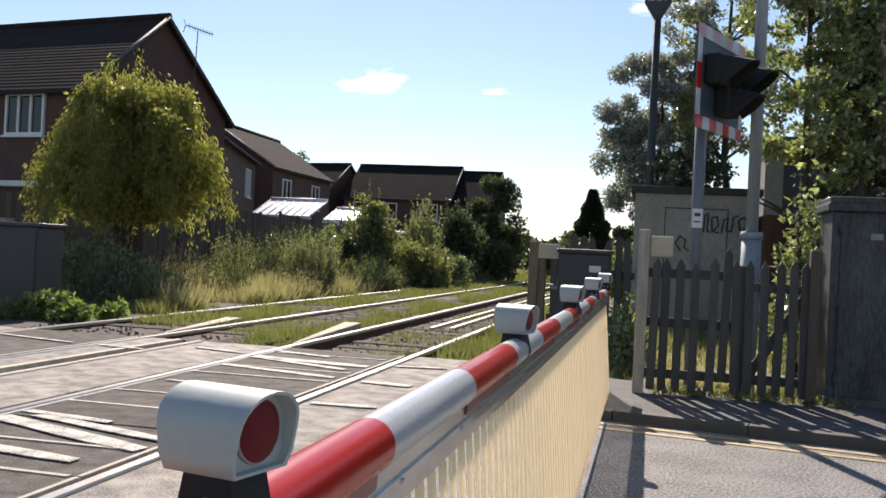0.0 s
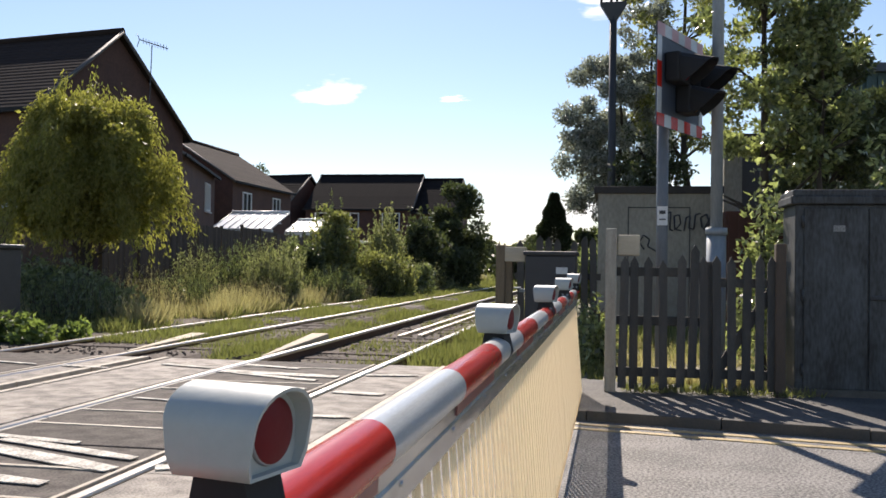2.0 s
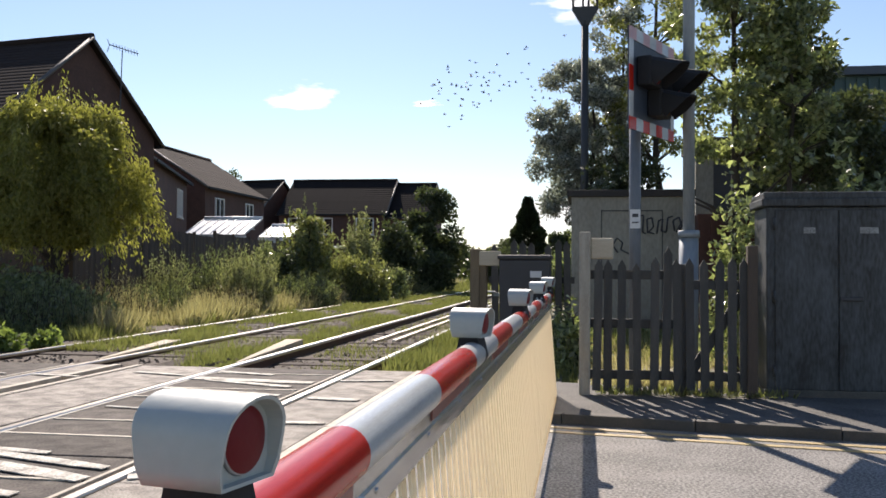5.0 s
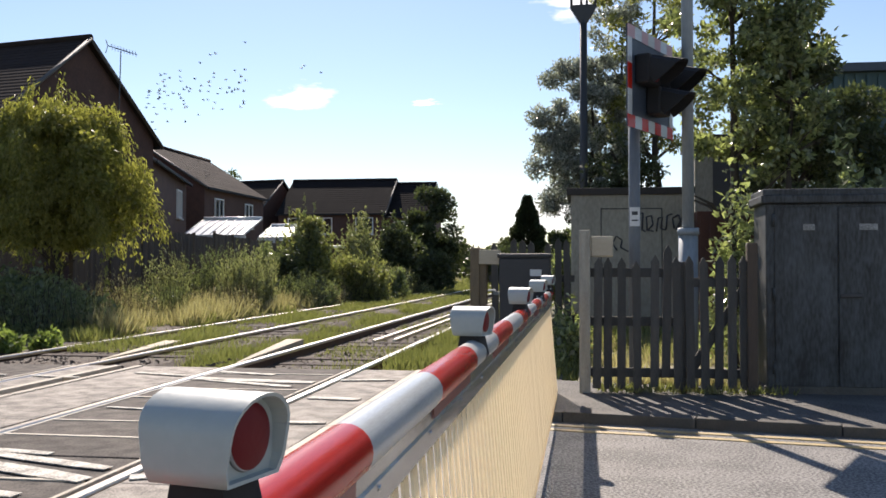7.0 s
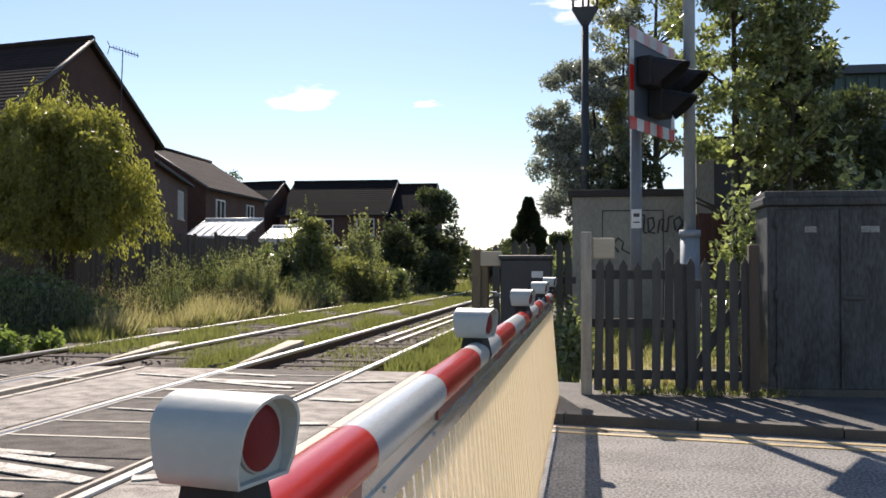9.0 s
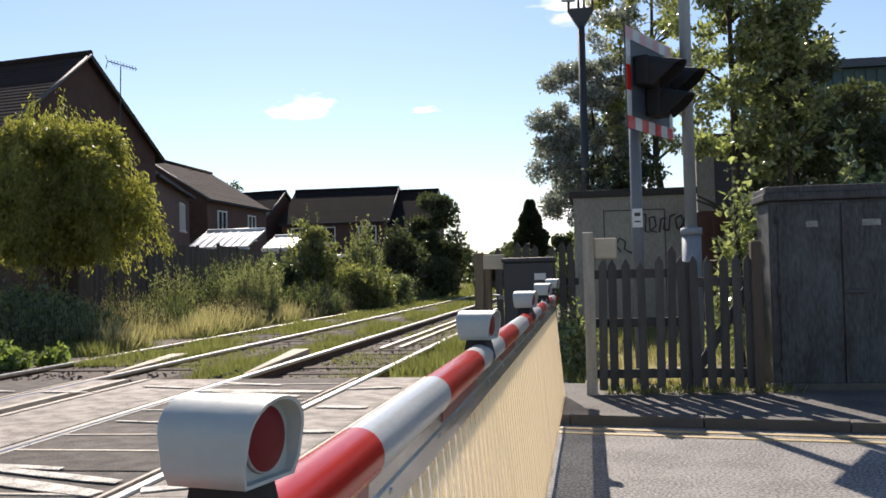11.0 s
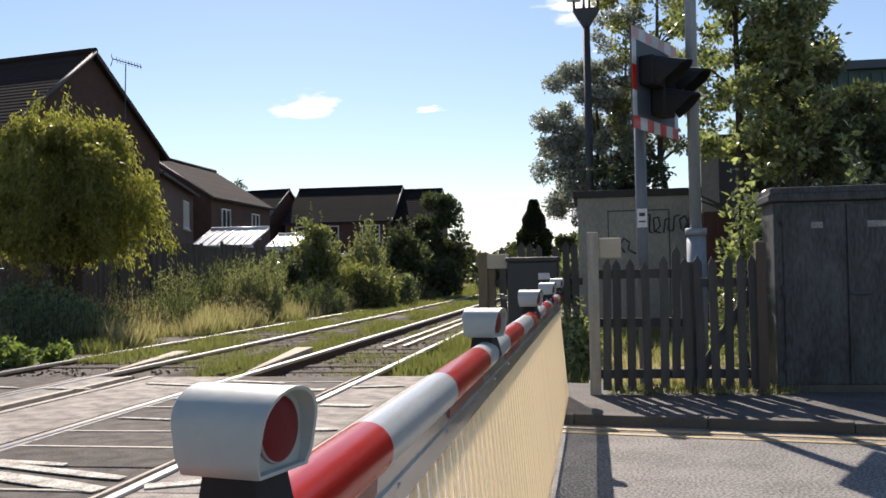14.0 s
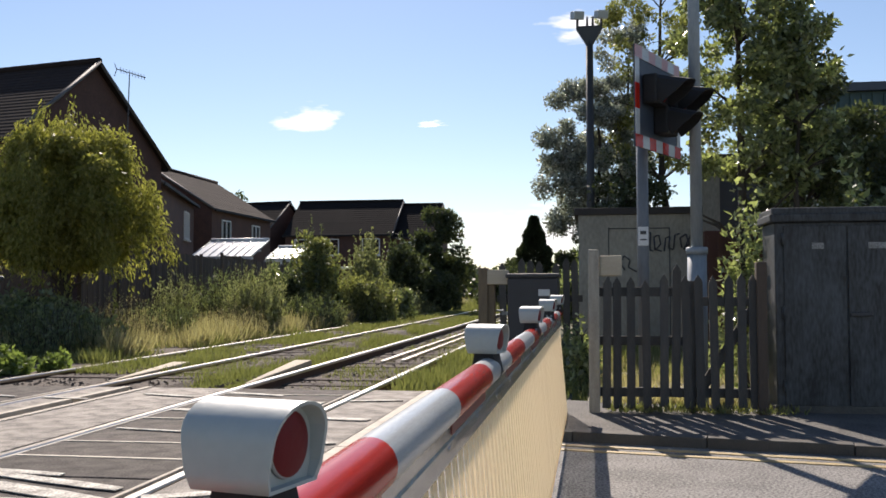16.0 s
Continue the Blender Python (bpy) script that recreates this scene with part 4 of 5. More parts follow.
ha = house("brick_house", "dark brick house with steep tiled roof and white windows", pose(-15.49, 23.91, -0.16, 0, 0, -11), 13, 6.7, 5.55, 8.25,
           [("front", -2.0, 4.72, 1.5, 1.2, 3), ("front", -5.2, 4.72, 1.5, 1.2, 3), ("front", -2.2, 1.6, 1.8, 1.2, 3)], ROOF, ncourse=22)
bm = bmesh.new()
box(bm, -2.2, -0.7, 2.62, 4.6, 1.4, 0.16, bevel=0.02)
part("porch_roof", bm, UPVC, ha, "pale flat porch roof")
bm = bmesh.new()
box(bm, -2.2, -0.65, 1.2, 4.2, 1.2, 2.7)
part("porch", bm, BRICK, ha)

# aerial on the gable
aer = thing("tv_aerial", "thin metal television aerial on a tall mast", "aerial", pose(-13.6, 27.0, 5.2))
bm = bmesh.new()
tube(bm, (-0.10, 0, -1.2), (0, 0, 2.42), 0.02, 0.016, 8)
part("mast", bm, DARKPOLE, aer)
bm = bmesh.new()
tube(bm, (-0.42, 0, 2.60), (0.42, 0.2, 2.34), 0.016, 0.016, 6)
part("boom", bm, DARKPOLE, aer)
bm = bmesh.new()
for k in range(9):
    x = -0.30 + 0.085 * k
    c = Vector((x, 0.1 + x * .24, 2.47 - x * .31))
    tube(bm, c + Vector((-.06, .14, -.05)), c - Vector((-.06, .14, -.05)), 0.008, 0.008, 5)
for dz in (.2, -.2):
    tube(bm, (-0.42, 0, 2.60), (-0.50, 0.02, 2.58 + dz), 0.012, 0.012, 5)
part("elements", bm, DARKPOLE, aer)


def placed(x, y, rz, width):
    """A house whose track-side corner nearest the road is at x, y; it runs away with its ridge along y, turned by rz."""
    a = radians(rz)
    return pose(x - width * math.cos(a), y - width * math.sin(a), -0.16, 0, 0, rz - 90)


house("terrace_house", "brick terrace house with white windows beside the line", placed(-16.3, 34.6, 16.5, 7), 10.8, 7, 5.5, 7.6,
      [("back", -8.0, 4.2, 1.5, 1.3, 3), ("back", -3.6, 1.4, 1.6, 1.3, 2)], ROOF)
house("terrace_house", "brick terrace house with brown roof further along the line", placed(-19.1, 46.6, 0, 7), 9.0, 7, 5.5, 7.75,
      [("back", -1.9, 4.2, 1.2, 1.4, 2), ("back", -6.4, 4.2, 1.2, 1.4, 2), ("back", -3.6, 1.4, 1.6, 1.3, 2)], ROOF)
house("gabled_house", "dark gabled house behind the terrace", pose(-23.2, 66.0, -0.16, 0, 0, -14), 9, 6.5, 5.3, 7.75, [("gable", 3.5, 4.0, 1.2, 1.2, 2)], ROOFDARK)
house("long_house", "long dark-roofed brick house across the end", pose(-13.9, 66.2, -0.16), 7.75, 7.6, 5.2, 7.8,
      [("front", -1.4, 4.2, 1.3, 1.2, 2), ("front", -4.4, 4.2, 1.3, 1.2, 2), ("front", -6.6, 4.2, 0.9, 1.2, 1)], ROOFDARK)
house("end_house", "lower dark-roofed brick house joined to the long one", pose(-10.9, 66.6, -0.16), 2.95, 7.0, 5.0, 7.5, [("front", -1.5, 4.0, 1.2, 1.1, 2)], ROOFDARK)


def conservatory(x, y, w, d, zt, ze):
    t = thing("conservatory", "white conservatory with pale ribbed roof", "conservatory", pose(x, y, -0.16), "conservatories")
    bm = bmesh.new()
    prism(bm, [(0, ze), (d, zt), (d, zt + .05), (0, ze + .05)], "x", 0, w)
    part("roof", bm, CONSGLASS, t, "pale translucent roof sheet")
    n = 7
    for i in range(n + 1):
        bm = bmesh.new()
        a, b = Vector((w * i / n, 0, ze + .07)), Vector((w * i / n, d, zt + .07))
        tube(bm, a, b, 0.014, 0.014, 6)
        part("glazing_bar", bm, UPVC, t)
    bm = bmesh.new()
    tube(bm, (0, d, zt + .08), (w, d, zt + .08), 0.07, 0.07, 8)
    part("ridge_cap", bm, UPVC, t)
    bm = bmesh.new()
    for i in range(5):
        box(bm, w * i / 4, 0.05, ze / 2, 0.08, 0.08, ze)
    box(bm, w / 2, 0.05, ze - .05, w, 0.1, 0.12)
    box(bm, w / 2, 0.05, 0.35, w, 0.12, 0.7)
    box(bm, w, d / 2, 0.35, 0.12, d, 0.7)
    part("frame", bm, UPVC, t)
    bm = bmesh.new()
    box(bm, w / 2, 0.07, 1.4, w - .1, 0.02, 1.4)
    part("glazing", bm, glass_m, t)


conservatory(-15.1, 35.0, 2.45, 2.0, 3.15, 2.45)
conservatory(-13.7, 39.5, 1.4, 1.8, 3.05, 2.5)

sh = thing("garden_shed", "dark timber garden shed with a pale flat roof", "shed", pose(-9.65, 37.4, -0.16))
bm = bmesh.new()
box(bm, 0, 0, 1.0, 1.3, 1.2, 2.0)
part("wall", bm, FENCE, sh)
bm = bmesh.new()
box(bm, 0, 0, 2.06, 1.5, 1.4, 0.10, bevel=0.01)
part("roof", bm, UPVC, sh, "pale roof edge")

# garden fences along the line
fp = thing("fence_panel", "dark brown close-boarded garden fence panel", "fence", pose(-9.9, 17.5, -0.16), "garden fence panels")
bm = bmesh.new()
box(bm, 0, 0, 1.11, 0.138, 0.02, 2.22)
board_me = mesh_of("board", bm, FENCE)
for i in range(13):
    piece("board", board_me, fp, pose(0.07 + 0.14 * i, 0.006 * (i % 2), 0.012 * ((i * 5) % 3)))
bm = bmesh.new()
box(bm, -0.03, 0.02, 1.15, 0.09, 0.09, 2.34)
part("post", bm, FENCE, fp)
bm = bmesh.new()
box(bm, 0.9, 0.04, 0.35, 1.83, 0.05, 0.09)
box(bm, 0.9, 0.04, 1.8, 1.83, 0.05, 0.09)
part("fence_rail", bm, FENCE, fp)
a, b = Vector((-11.2, 20.2, 0)), Vector((-12.6, 42.0, 0))
d = (b - a)
k = int(d.length / 1.9)
fp.matrix_basis = pose(a.x, a.y, -0.16, 0, 0, math.degrees(math.atan2(d.y, d.x)))
for i in range(1, k):
    p = a + d * (i / k)
    copy_thing(fp, pose(p.x, p.y, -0.16 + 0.04 * ((i * 3) % 4), 0, 0, math.degrees(math.atan2(d.y, d.x))))
for i in range(5):
    copy_thing(fp, pose(-11.3 - 1.88 * (i + 1), 20.1, -0.16 + 0.03 * (i % 2), 0, 0, 0))

# low garden wall and dark cabinet beyond the crossing
cb = thing("relay_cabinet", "dark grey trackside relay cabinet", "cabinet", pose(-9.75, 12.2, -0.16))
bm = bmesh.new()
box(bm, 0.75, 0.3, 0.69, 1.5, 0.6, 1.38, bevel=0.02)
part("body", bm, BOXGREY, cb)
bm = bmesh.new()
box(bm, 0.75, 0.3, 1.41, 1.58, 0.68, 0.06, bevel=0.015)
part("lid", bm, BOXGREY, cb)
for k in range(2):
    bm = bmesh.new()
    box(bm, 0.39 + 0.73 * k, -0.01, 0.72, 0.70, 0.02, 1.2, bevel=0.005)
    part("door", bm, BOXGREY, cb)
gw = thing("garden_wall", "low dark brick garden wall", "wall", pose(-17.0, 16.5, -0.16), kind="structure")
bm = bmesh.new()
box(bm, 2.6, 0, 0.75, 5.2, 0.22, 1.5)
part("brickwork", bm, BRICK, gw)
bm = bmesh.new()
box(bm, 2.6, 0, 1.53, 5.3, 0.28, 0.07, bevel=0.01)
part("coping", bm, CONCRETE, gw)

# teal industrial building behind the trees
ib = thing("industrial_shed", "teal metal-clad industrial building behind the trees", "building", pose(7.2, 30.0, -0.16))
bm = bmesh.new()
box(bm, 8, 6, 3.55, 16, 12, 7.1)
part("wall", bm, CLADDING, ib)
bm = bmesh.new()
for i in range(50):
    box(bm, 0.15 + 0.32 * i, -0.03, 3.5, 0.10, 0.06, 7.0)
part("cladding_ribs", bm, CLADDING, ib)
bm = bmesh.new()
box(bm, 8, 6, 7.2, 16.5, 12.5, 0.25)
part("roof", bm, BLUEGREY, ib)

# ---- plants ----
# weeping tree by the garden fence
cl = lumps(54, 0, 0, 1.9, 4.3, 1.5, 1.3, 0.40, 4)
tr = thing("weeping_willow", "yellow-green weeping willow with a rounded crown", "tree", pose(-10.45, 18.2, -0.16))
part("trunk", trunk_bm(3.3, 0.13, 3, 1.1, 5), BARK, tr)
n = 34000
cs = []
rr = np.random.default_rng(21)
k = 520
ph, uu = rr.random(k) * math.tau, np.sqrt(rr.random(k))
wob = 1 + 0.15 * np.sin(3 * ph + 1) + 0.12 * np.sin(7 * ph)
sx, sy = 1.62 * uu * np.cos(ph) * wob, 1.6 * uu * np.sin(ph) * wob
sz = 1.9 + 2.68 * np.clip(1 - (0.97 * uu) ** 2.2, 0.02, 1) ** 0.62 + rr.normal(size=k) * 0.33
ln = 0.4 + 0.85 * rr.random(k) * (0.5 + 0.6 * uu)
st_pick = rr.integers(0, k, n)
f = rr.random(n) ** 0.8
out = np.stack([np.cos(ph), np.sin(ph), 0 * ph], 1)[st_pick]
cs = np.stack([sx[st_pick], sy[st_pick], sz[st_pick] - f * ln[st_pick]], 1) + out * (f * 0.25)[:, None] + rr.normal(size=(n, 3)) * 0.06
wy = np.stack([rr.normal(size=n) * .5, rr.normal(size=n) * .5, -np.ones(n)], 1) + out * 0.3
cr = new("crown", quads("crown", cs, wy, unit(n), 0.07 + 0.07 * rr.random(n), 0.022 + 0.02 * rr.random(n), LEAF_WILLOW, 0.2))
cr.parent = tr
cr = new("crown", crown_mesh("crown", cl, 30000, 0.10, LEAF_WILLOW, 0.8, 0.45))
cr.parent = tr


def bush(name, label, x, y, rx, ry, h, count, leaf, material, seed, z=-0.16, n=16, droop=0.0, z0=0.15, lean=0.18):
    t = thing(name, label, "bush", pose(x, y, z))
    part("stem", trunk_bm(h * 0.75, 0.03 + 0.012 * h, 3, min(rx, h) * 0.6, seed), BARK, t)
    body = lumps(n, 0, 0, z0 * h, h * 0.78, rx, ry, 0.27 * min(rx, h * .6) + 0.08, seed)
    rnd = random.Random(seed + 500)
    for i in range(n):
        a, d = rnd.uniform(0, math.tau), rnd.random() ** .5
        bx_, by_ = rx * d * math.cos(a), ry * d * math.sin(a)
        top = h * rnd.uniform(.72, 1.12) * (1 - 0.35 * d)
        lx, ly = rnd.uniform(-lean, lean) * h, rnd.uniform(-lean, lean) * h
        for k in range(5):
            f = k / 4
            body.append((bx_ + lx * f, by_ + ly * f, top * (0.45 + 0.55 * f), (0.10 - 0.055 * f) * min(h, 2.2) * rnd.uniform(.7, 1.1), 1.5))
    c = new("foliage", crown_mesh("foliage", body, count, leaf, material, droop, 0.15))
    c.parent = t
    return t


def weeds(name, label, x, y, rx, ry, h, stalks, leaf, material, seed, z=-0.16, per=22, lean=0.22, slim=0.24, start=0.12, category="weeds"):
    """Upright leafy stalks of uneven height: narrow leaves up each stalk, shorter towards the tip."""
    g_ = np.random.default_rng(seed)
    t = thing(name, label, category, pose(x, y, z))
    a, d = g_.random(stalks) * math.tau, np.sqrt(g_.random(stalks))
    foot = np.stack([rx * d * np.cos(a), ry * d * np.sin(a), 0 * a], 1)
    tall = h * (0.55 + 0.5 * g_.random(stalks)) * (1 - 0.3 * d ** 2)
    tip = foot + np.stack([g_.normal(size=stalks) * lean * tall, g_.normal(size=stalks) * lean * tall, tall], 1)
    k = np.repeat(np.arange(stalks), per)
    f = start + (1 - start) * g_.random(stalks * per)
    turn = g_.random(stalks * per) * math.tau
    c = foot[k] + (tip - foot)[k] * f[:, None] + g_.normal(size=(stalks * per, 3)) * 0.012
    way = np.stack([np.cos(turn), np.sin(turn), 0.35 + 0.9 * f + 0.4 * g_.normal(size=stalks * per)], 1)
    ln = leaf * (1.25 - 0.75 * f) * (0.7 + 0.6 * g_.random(stalks * per))
    me = quads("foliage", c, way, unit(stalks * per), ln, ln * slim * (0.8 + 0.5 * g_.random(stalks * per)), material, 0.2)
    ob = new("foliage", me)
    ob.parent = t
    bm = bmesh.new()
    for q in range(0, stalks, max(1, stalks // 120)):
        tube(bm, foot[q], tip[q], 0.008, 0.003, 4, False)
    part("stem", bm, BARK, t)
    return t


# shrubs on the bank
bush("elder_shrub", "tall yellow-green shrub with bare dark foot", -8.6, 30.0, 0.55, 0.6, 3.45, 9000, 0.13, LEAF_GOLD, 31, n=26, z0=0.32, lean=0.12)
weeds("elder_suckers", "long leafy shoots of the tall shrub", -8.6, 30.1, 0.7, 0.6, 3.5, 70, 0.17, LEAF_MID, 131, per=60, lean=0.09, slim=0.45, start=0.3, category="bush")
bush("dark_shrub", "dark green shrub at the foot of the tall one", -9.0, 28.6, 0.45, 0.5, 1.9, 5000, 0.12, LEAF_DARK, 32)
bush("dark_shrub", "dark green shrub by the garden fence", -10.0, 29.6, 0.6, 0.5, 2.4, 5000, 0.12, LEAF_MID, 132)
weeds("sapling_shrub", "pale green upright sapling on the bank", -7.6, 33.0, 0.62, 0.6, 3.5, 80, 0.16, LEAF_WEED, 33, per=70, lean=0.08, slim=0.5, start=0.25, category="bush")
bush("sapling_shrub", "pale leafy sapling among the brambles", -7.55, 33.3, 0.5, 0.5, 2.7, 4500, 0.12, LEAF_MID, 133, n=20)
bush("bramble_bush", "sprawling yellow-green bramble bush", -7.6, 31.2, 1.2, 1.0, 1.8, 9000, 0.11, LEAF_GOLD, 34, n=34)
weeds("bramble_shoots", "arching bramble shoots over the bank", -7.5, 31.0, 1.4, 1.0, 2.0, 200, 0.14, LEAF_GOLD, 134, per=34, lean=0.25, slim=0.4, category="bush")
bush("bramble_bush", "dark bramble bush under the shrubs", -7.2, 34.5, 0.9, 0.9, 1.5, 6000, 0.12, LEAF_MID, 35, n=22)
tree("dark_round_tree", "dense dark round tree by the line", -6.8, 44.0, -0.16, 3.8, 0.16, lumps(50, 0, 0, 0.8, 4.75, 1.25, 1.0, 0.48, 36), 16000, 0.17, LEAF_DARK, 3, 1.0, 36, shell=0.35)
bush("dark_hedge_bush", "dark rounded bush beside the line", -7.9, 40.0, 0.95, 1.1, 3.7, 10000, 0.16, LEAF_DARK, 37, n=34)
bush("dark_hedge_bush", "dark bush behind the shrubs", -9.4, 41.0, 1.0, 1.1, 2.7, 6000, 0.17, LEAF_DARK, 38, n=24)
bush("dark_hedge_bush", "dark low bush at the foot of the round tree", -6.6, 42.5, 0.9, 0.8, 2.4, 6000, 0.15, LEAF_DARK, 137, n=22)
bush("hedge_bush", "green bush in the distance by the line", -4.2, 52.0, 1.9, 1.5, 2.6, 7000, 0.2, LEAF_DARK, 39, n=26)
bush("hedge_bush", "low distant green bush", -1.6, 50.0, 1.3, 1.3, 2.2, 5000, 0.2, LEAF_MID, 40, n=20)
bush("hedge_bush", "light green bush behind the palings", -0.1, 26.0, 0.9, 0.9, 2.0, 4500, 0.14, LEAF_BRIGHT, 41, n=18)
bush("undergrowth", "dark undergrowth below the willow", -9.9, 16.3, 1.5, 0.8, 1.3, 5500, 0.12, LEAF_MID, 42, n=26)
weeds("tall_weeds", "dark weeds in the shade of the willow", -8.7, 15.2, 1.0, 0.7, 1.1, 160, 0.12, LEAF_MID, 43, per=26)
weeds("tall_weeds", "tall grey-green weeds on the bank", -9.3, 20.3, 0.8, 0.8, 1.05, 200, 0.11, LEAF_MID, 44, per=26)
weeds("tall_weeds", "feathery grey-green weeds on the bank", -8.55, 24.2, 0.7, 0.8, 1.95, 260, 0.14, LEAF_WEED, 45, per=38, lean=0.14)
weeds("tall_weeds", "feathery green weeds before the fence", -9.75, 22.0, 0.42, 0.5, 1.75, 110, 0.13, LEAF_WEED, 144, per=40, lean=0.12)
weeds("tall_weeds", "mixed green weeds along the bank", -8.0, 27.5, 0.9, 1.2, 1.25, 260, 0.12, LEAF_MID, 93, per=28)
weeds("tall_weeds", "ragged green weeds by the fence", -10.1, 25.5, 0.8, 1.0, 1.9, 200, 0.13, LEAF_MID, 94, per=34)
weeds("tall_weeds", "bright green weeds near the far bushes", -7.5, 37.0, 0.9, 1.0, 1.45, 240, 0.15, LEAF_WEED, 145, per=26)
weeds("tall_weeds", "low green weeds further along the line", -7.3, 41.5, 0.9, 1.2, 0.95, 160, 0.16, LEAF_WEED, 146, per=22)
bush("leafy_plant", "bright leafy plant beside the road", -7.75, 11.9, 0.55, 0.3, 0.5, 1500, 0.10, LEAF_PLANT, 46, n=12)
bush("leafy_plant", "small bright leafy plant at the deck edge", -7.15, 12.4, 0.22, 0.2, 0.36, 500, 0.085, LEAF_PLANT, 47, n=6)
bush("leafy_plant", "leafy green plant beside the cabinet", -8.5, 11.5, 0.4, 0.3, 0.45, 1100, 0.10, LEAF_PLANT, 48, n=10)
weeds("dry_stalks", "pale dry stalks standing in the weeds", -9.4, 18.6, 1.0, 0.8, 1.2, 260, 0.10, GRASS_DRY, 91, per=18, lean=0.15, slim=0.12)
weeds("dry_stalks", "pale dry stalks before the feathery weeds", -8.2, 21.5, 0.9, 1.2, 0.95, 300, 0.10, GRASS_DRY, 95, per=18, lean=0.15, slim=0.12)
weeds("dry_stalks", "pale dry weeds in front of the bushes", -7.7, 29.0, 0.6, 1.6, 0.85, 260, 0.11, GRASS_DRY, 92, per=18, lean=0.15, slim=0.14)

# conifers
cf = thing("conifer_tree", "dark pointed conifer in the distance", "tree", pose(-3.22, 58.0, -0.16))
part("trunk", trunk_bm(4.2, 0.14, 2, 0.5, 9), BARK, cf)
n = 15000
u = RNG.random(n)
zz = 0.6 + 4.9 * u
ra = (1.8 * (1 - u) ** 0.95 + 0.03) * (0.55 + 0.5 * RNG.random(n)) * (1 + 0.15 * np.sin(zz * 6))
an = RNG.random(n) * math.tau
cs = np.stack([ra * np.cos(an), ra * np.sin(an), zz], 1)
wy = np.stack([np.cos(an), np.sin(an), 0.5 * np.ones(n)], 1) + unit(n) * .4
cr = new("crown", quads("crown", cs, wy, unit(n), 0.2 + .1 * RNG.random(n), 0.09 + .04 * RNG.random(n), CONIFER))
cr.parent = cf

# far trees that close the view
for i, (x, y, h, w, m_) in enumerate(((-34, 85, 11.4, 2.6, LEAF_DARK), (-37.5, 86, 11.9, 2.4, LEAF_DARK), (-23, 92, 8, 2.6, LEAF_MID), (-1.6, 80, 4.2, 1.6, LEAF_DARK), (-6, 85, 3.6, 2.4, LEAF_DARK), (0.5, 70, 4.5, 1.5, LEAF_MID), (-34, 88, 9.8, 3.0, LEAF_DARK))):
    tree("distant_tree", "distant tree above the roofs" if h > 6 else "distant tree at the end of the line", x, y, -0.16, h * .8, 0.18, lumps(26, 0, 0, h * .35, h * .92, w, w, 0.32 * w, 60 + i), 4200, 0.32, m_, 3, w * .6, 60 + i)
# hedge line at the horizon
n = 14000
hx = RNG.uniform(-130, 90, n)
cs = np.stack([hx, RNG.uniform(105, 125, n), (2.4 + 0.9 * np.sin(hx * .33) + 0.6 * np.sin(hx * 1.1)) * RNG.random(n)], 1)
hg = new("far_hedge", quads("far_hedge", cs, unit(n), unit(n), 1.1 + .6 * RNG.random(n), 0.7 + .4 * RNG.random(n), LEAF_DARK))
tagged(hg, "line of distant trees and hedges at the horizon", "hedge", kind="stuff")

# trees at the footway
tree("silver_leaved_tree", "tree with small silvery leaves behind the hut", 0.42, 18.2, -0.16, 4.5, 0.08, lumps(80, -0.12, 0, 2.2, 5.1, 1.0, 0.8, 0.24, 71), 38000, 0.065, LEAF_SILVER, 5, 0.9, 71, shell=0.15)
tree("silver_leaved_tree", "taller thin silver-leaved tree behind the signal", 0.95, 18.9, -0.16, 5.8, 0.07, lumps(50, 0, 0, 3.2, 6.5, 0.65, 0.6, 0.20, 171), 12000, 0.075, LEAF_SILVER, 5, 0.8, 171, shell=0.2)
tree("dark_leaved_tree", "leafy tree with dark inner foliage beside the hut", 1.6, 17.9, -0.16, 6.4, 0.09, lumps(80, 0, 0, 3.4, 7.7, 1.15, 0.9, 0.21, 72), 12000, 0.08, LEAF_GOLD, 5, 1.0, 72, shell=0.2)
tree("leafy_tree", "tall leafy tree with bright sunlit leaves", 2.15, 12.6, -0.16, 5.2, 0.08, lumps(120, 0.05, 0, 2.7, 5.9, 1.0, 0.8, 0.16, 73), 13000, 0.085, LEAF_BRIGHT, 6, 1.0, 73, shell=0.2)
tree("dark_tree", "dense dark tree behind the cabinet", 3.05, 13.6, -0.16, 3.4, 0.12, lumps(50, 0, 0, 1.2, 4.2, 0.65, 0.8, 0.32, 74), 17000, 0.085, LEAF_DARK, 4, 0.8, 74, shell=0.3)
tree("dark_tree", "dark tree in front of the teal building", 4.5, 16.0, -0.16, 3.3, 0.11, lumps(50, 0, 0, 1.6, 3.9, 0.95, 0.7, 0.32, 175), 12000, 0.10, LEAF_DARK, 4, 0.8, 175, shell=0.3)
tree("leafy_tree", "bright young tree beside the dark one", 2.75, 12.4, -0.16, 3.9, 0.06, lumps(60, 0, 0, 2.4, 4.75, 0.55, 0.5, 0.14, 174), 6000, 0.085, LEAF_BRIGHT, 5, 0.5, 174, shell=0.2)
bush("hanging_shrub", "bright leafy shrub hanging over the fence", 1.62, 9.15, 0.14, 0.3, 2.35, 2000, 0.075, LEAF_BRIGHT, 75, n=16, z0=0.2, lean=0.04)
bush("leafy_shrub", "sunlit leafy shrub behind the cabinet", 3.34, 11.2, 0.28, 0.4, 2.75, 3200, 0.11, LEAF_BRIGHT, 76, n=16, z0=0.5)
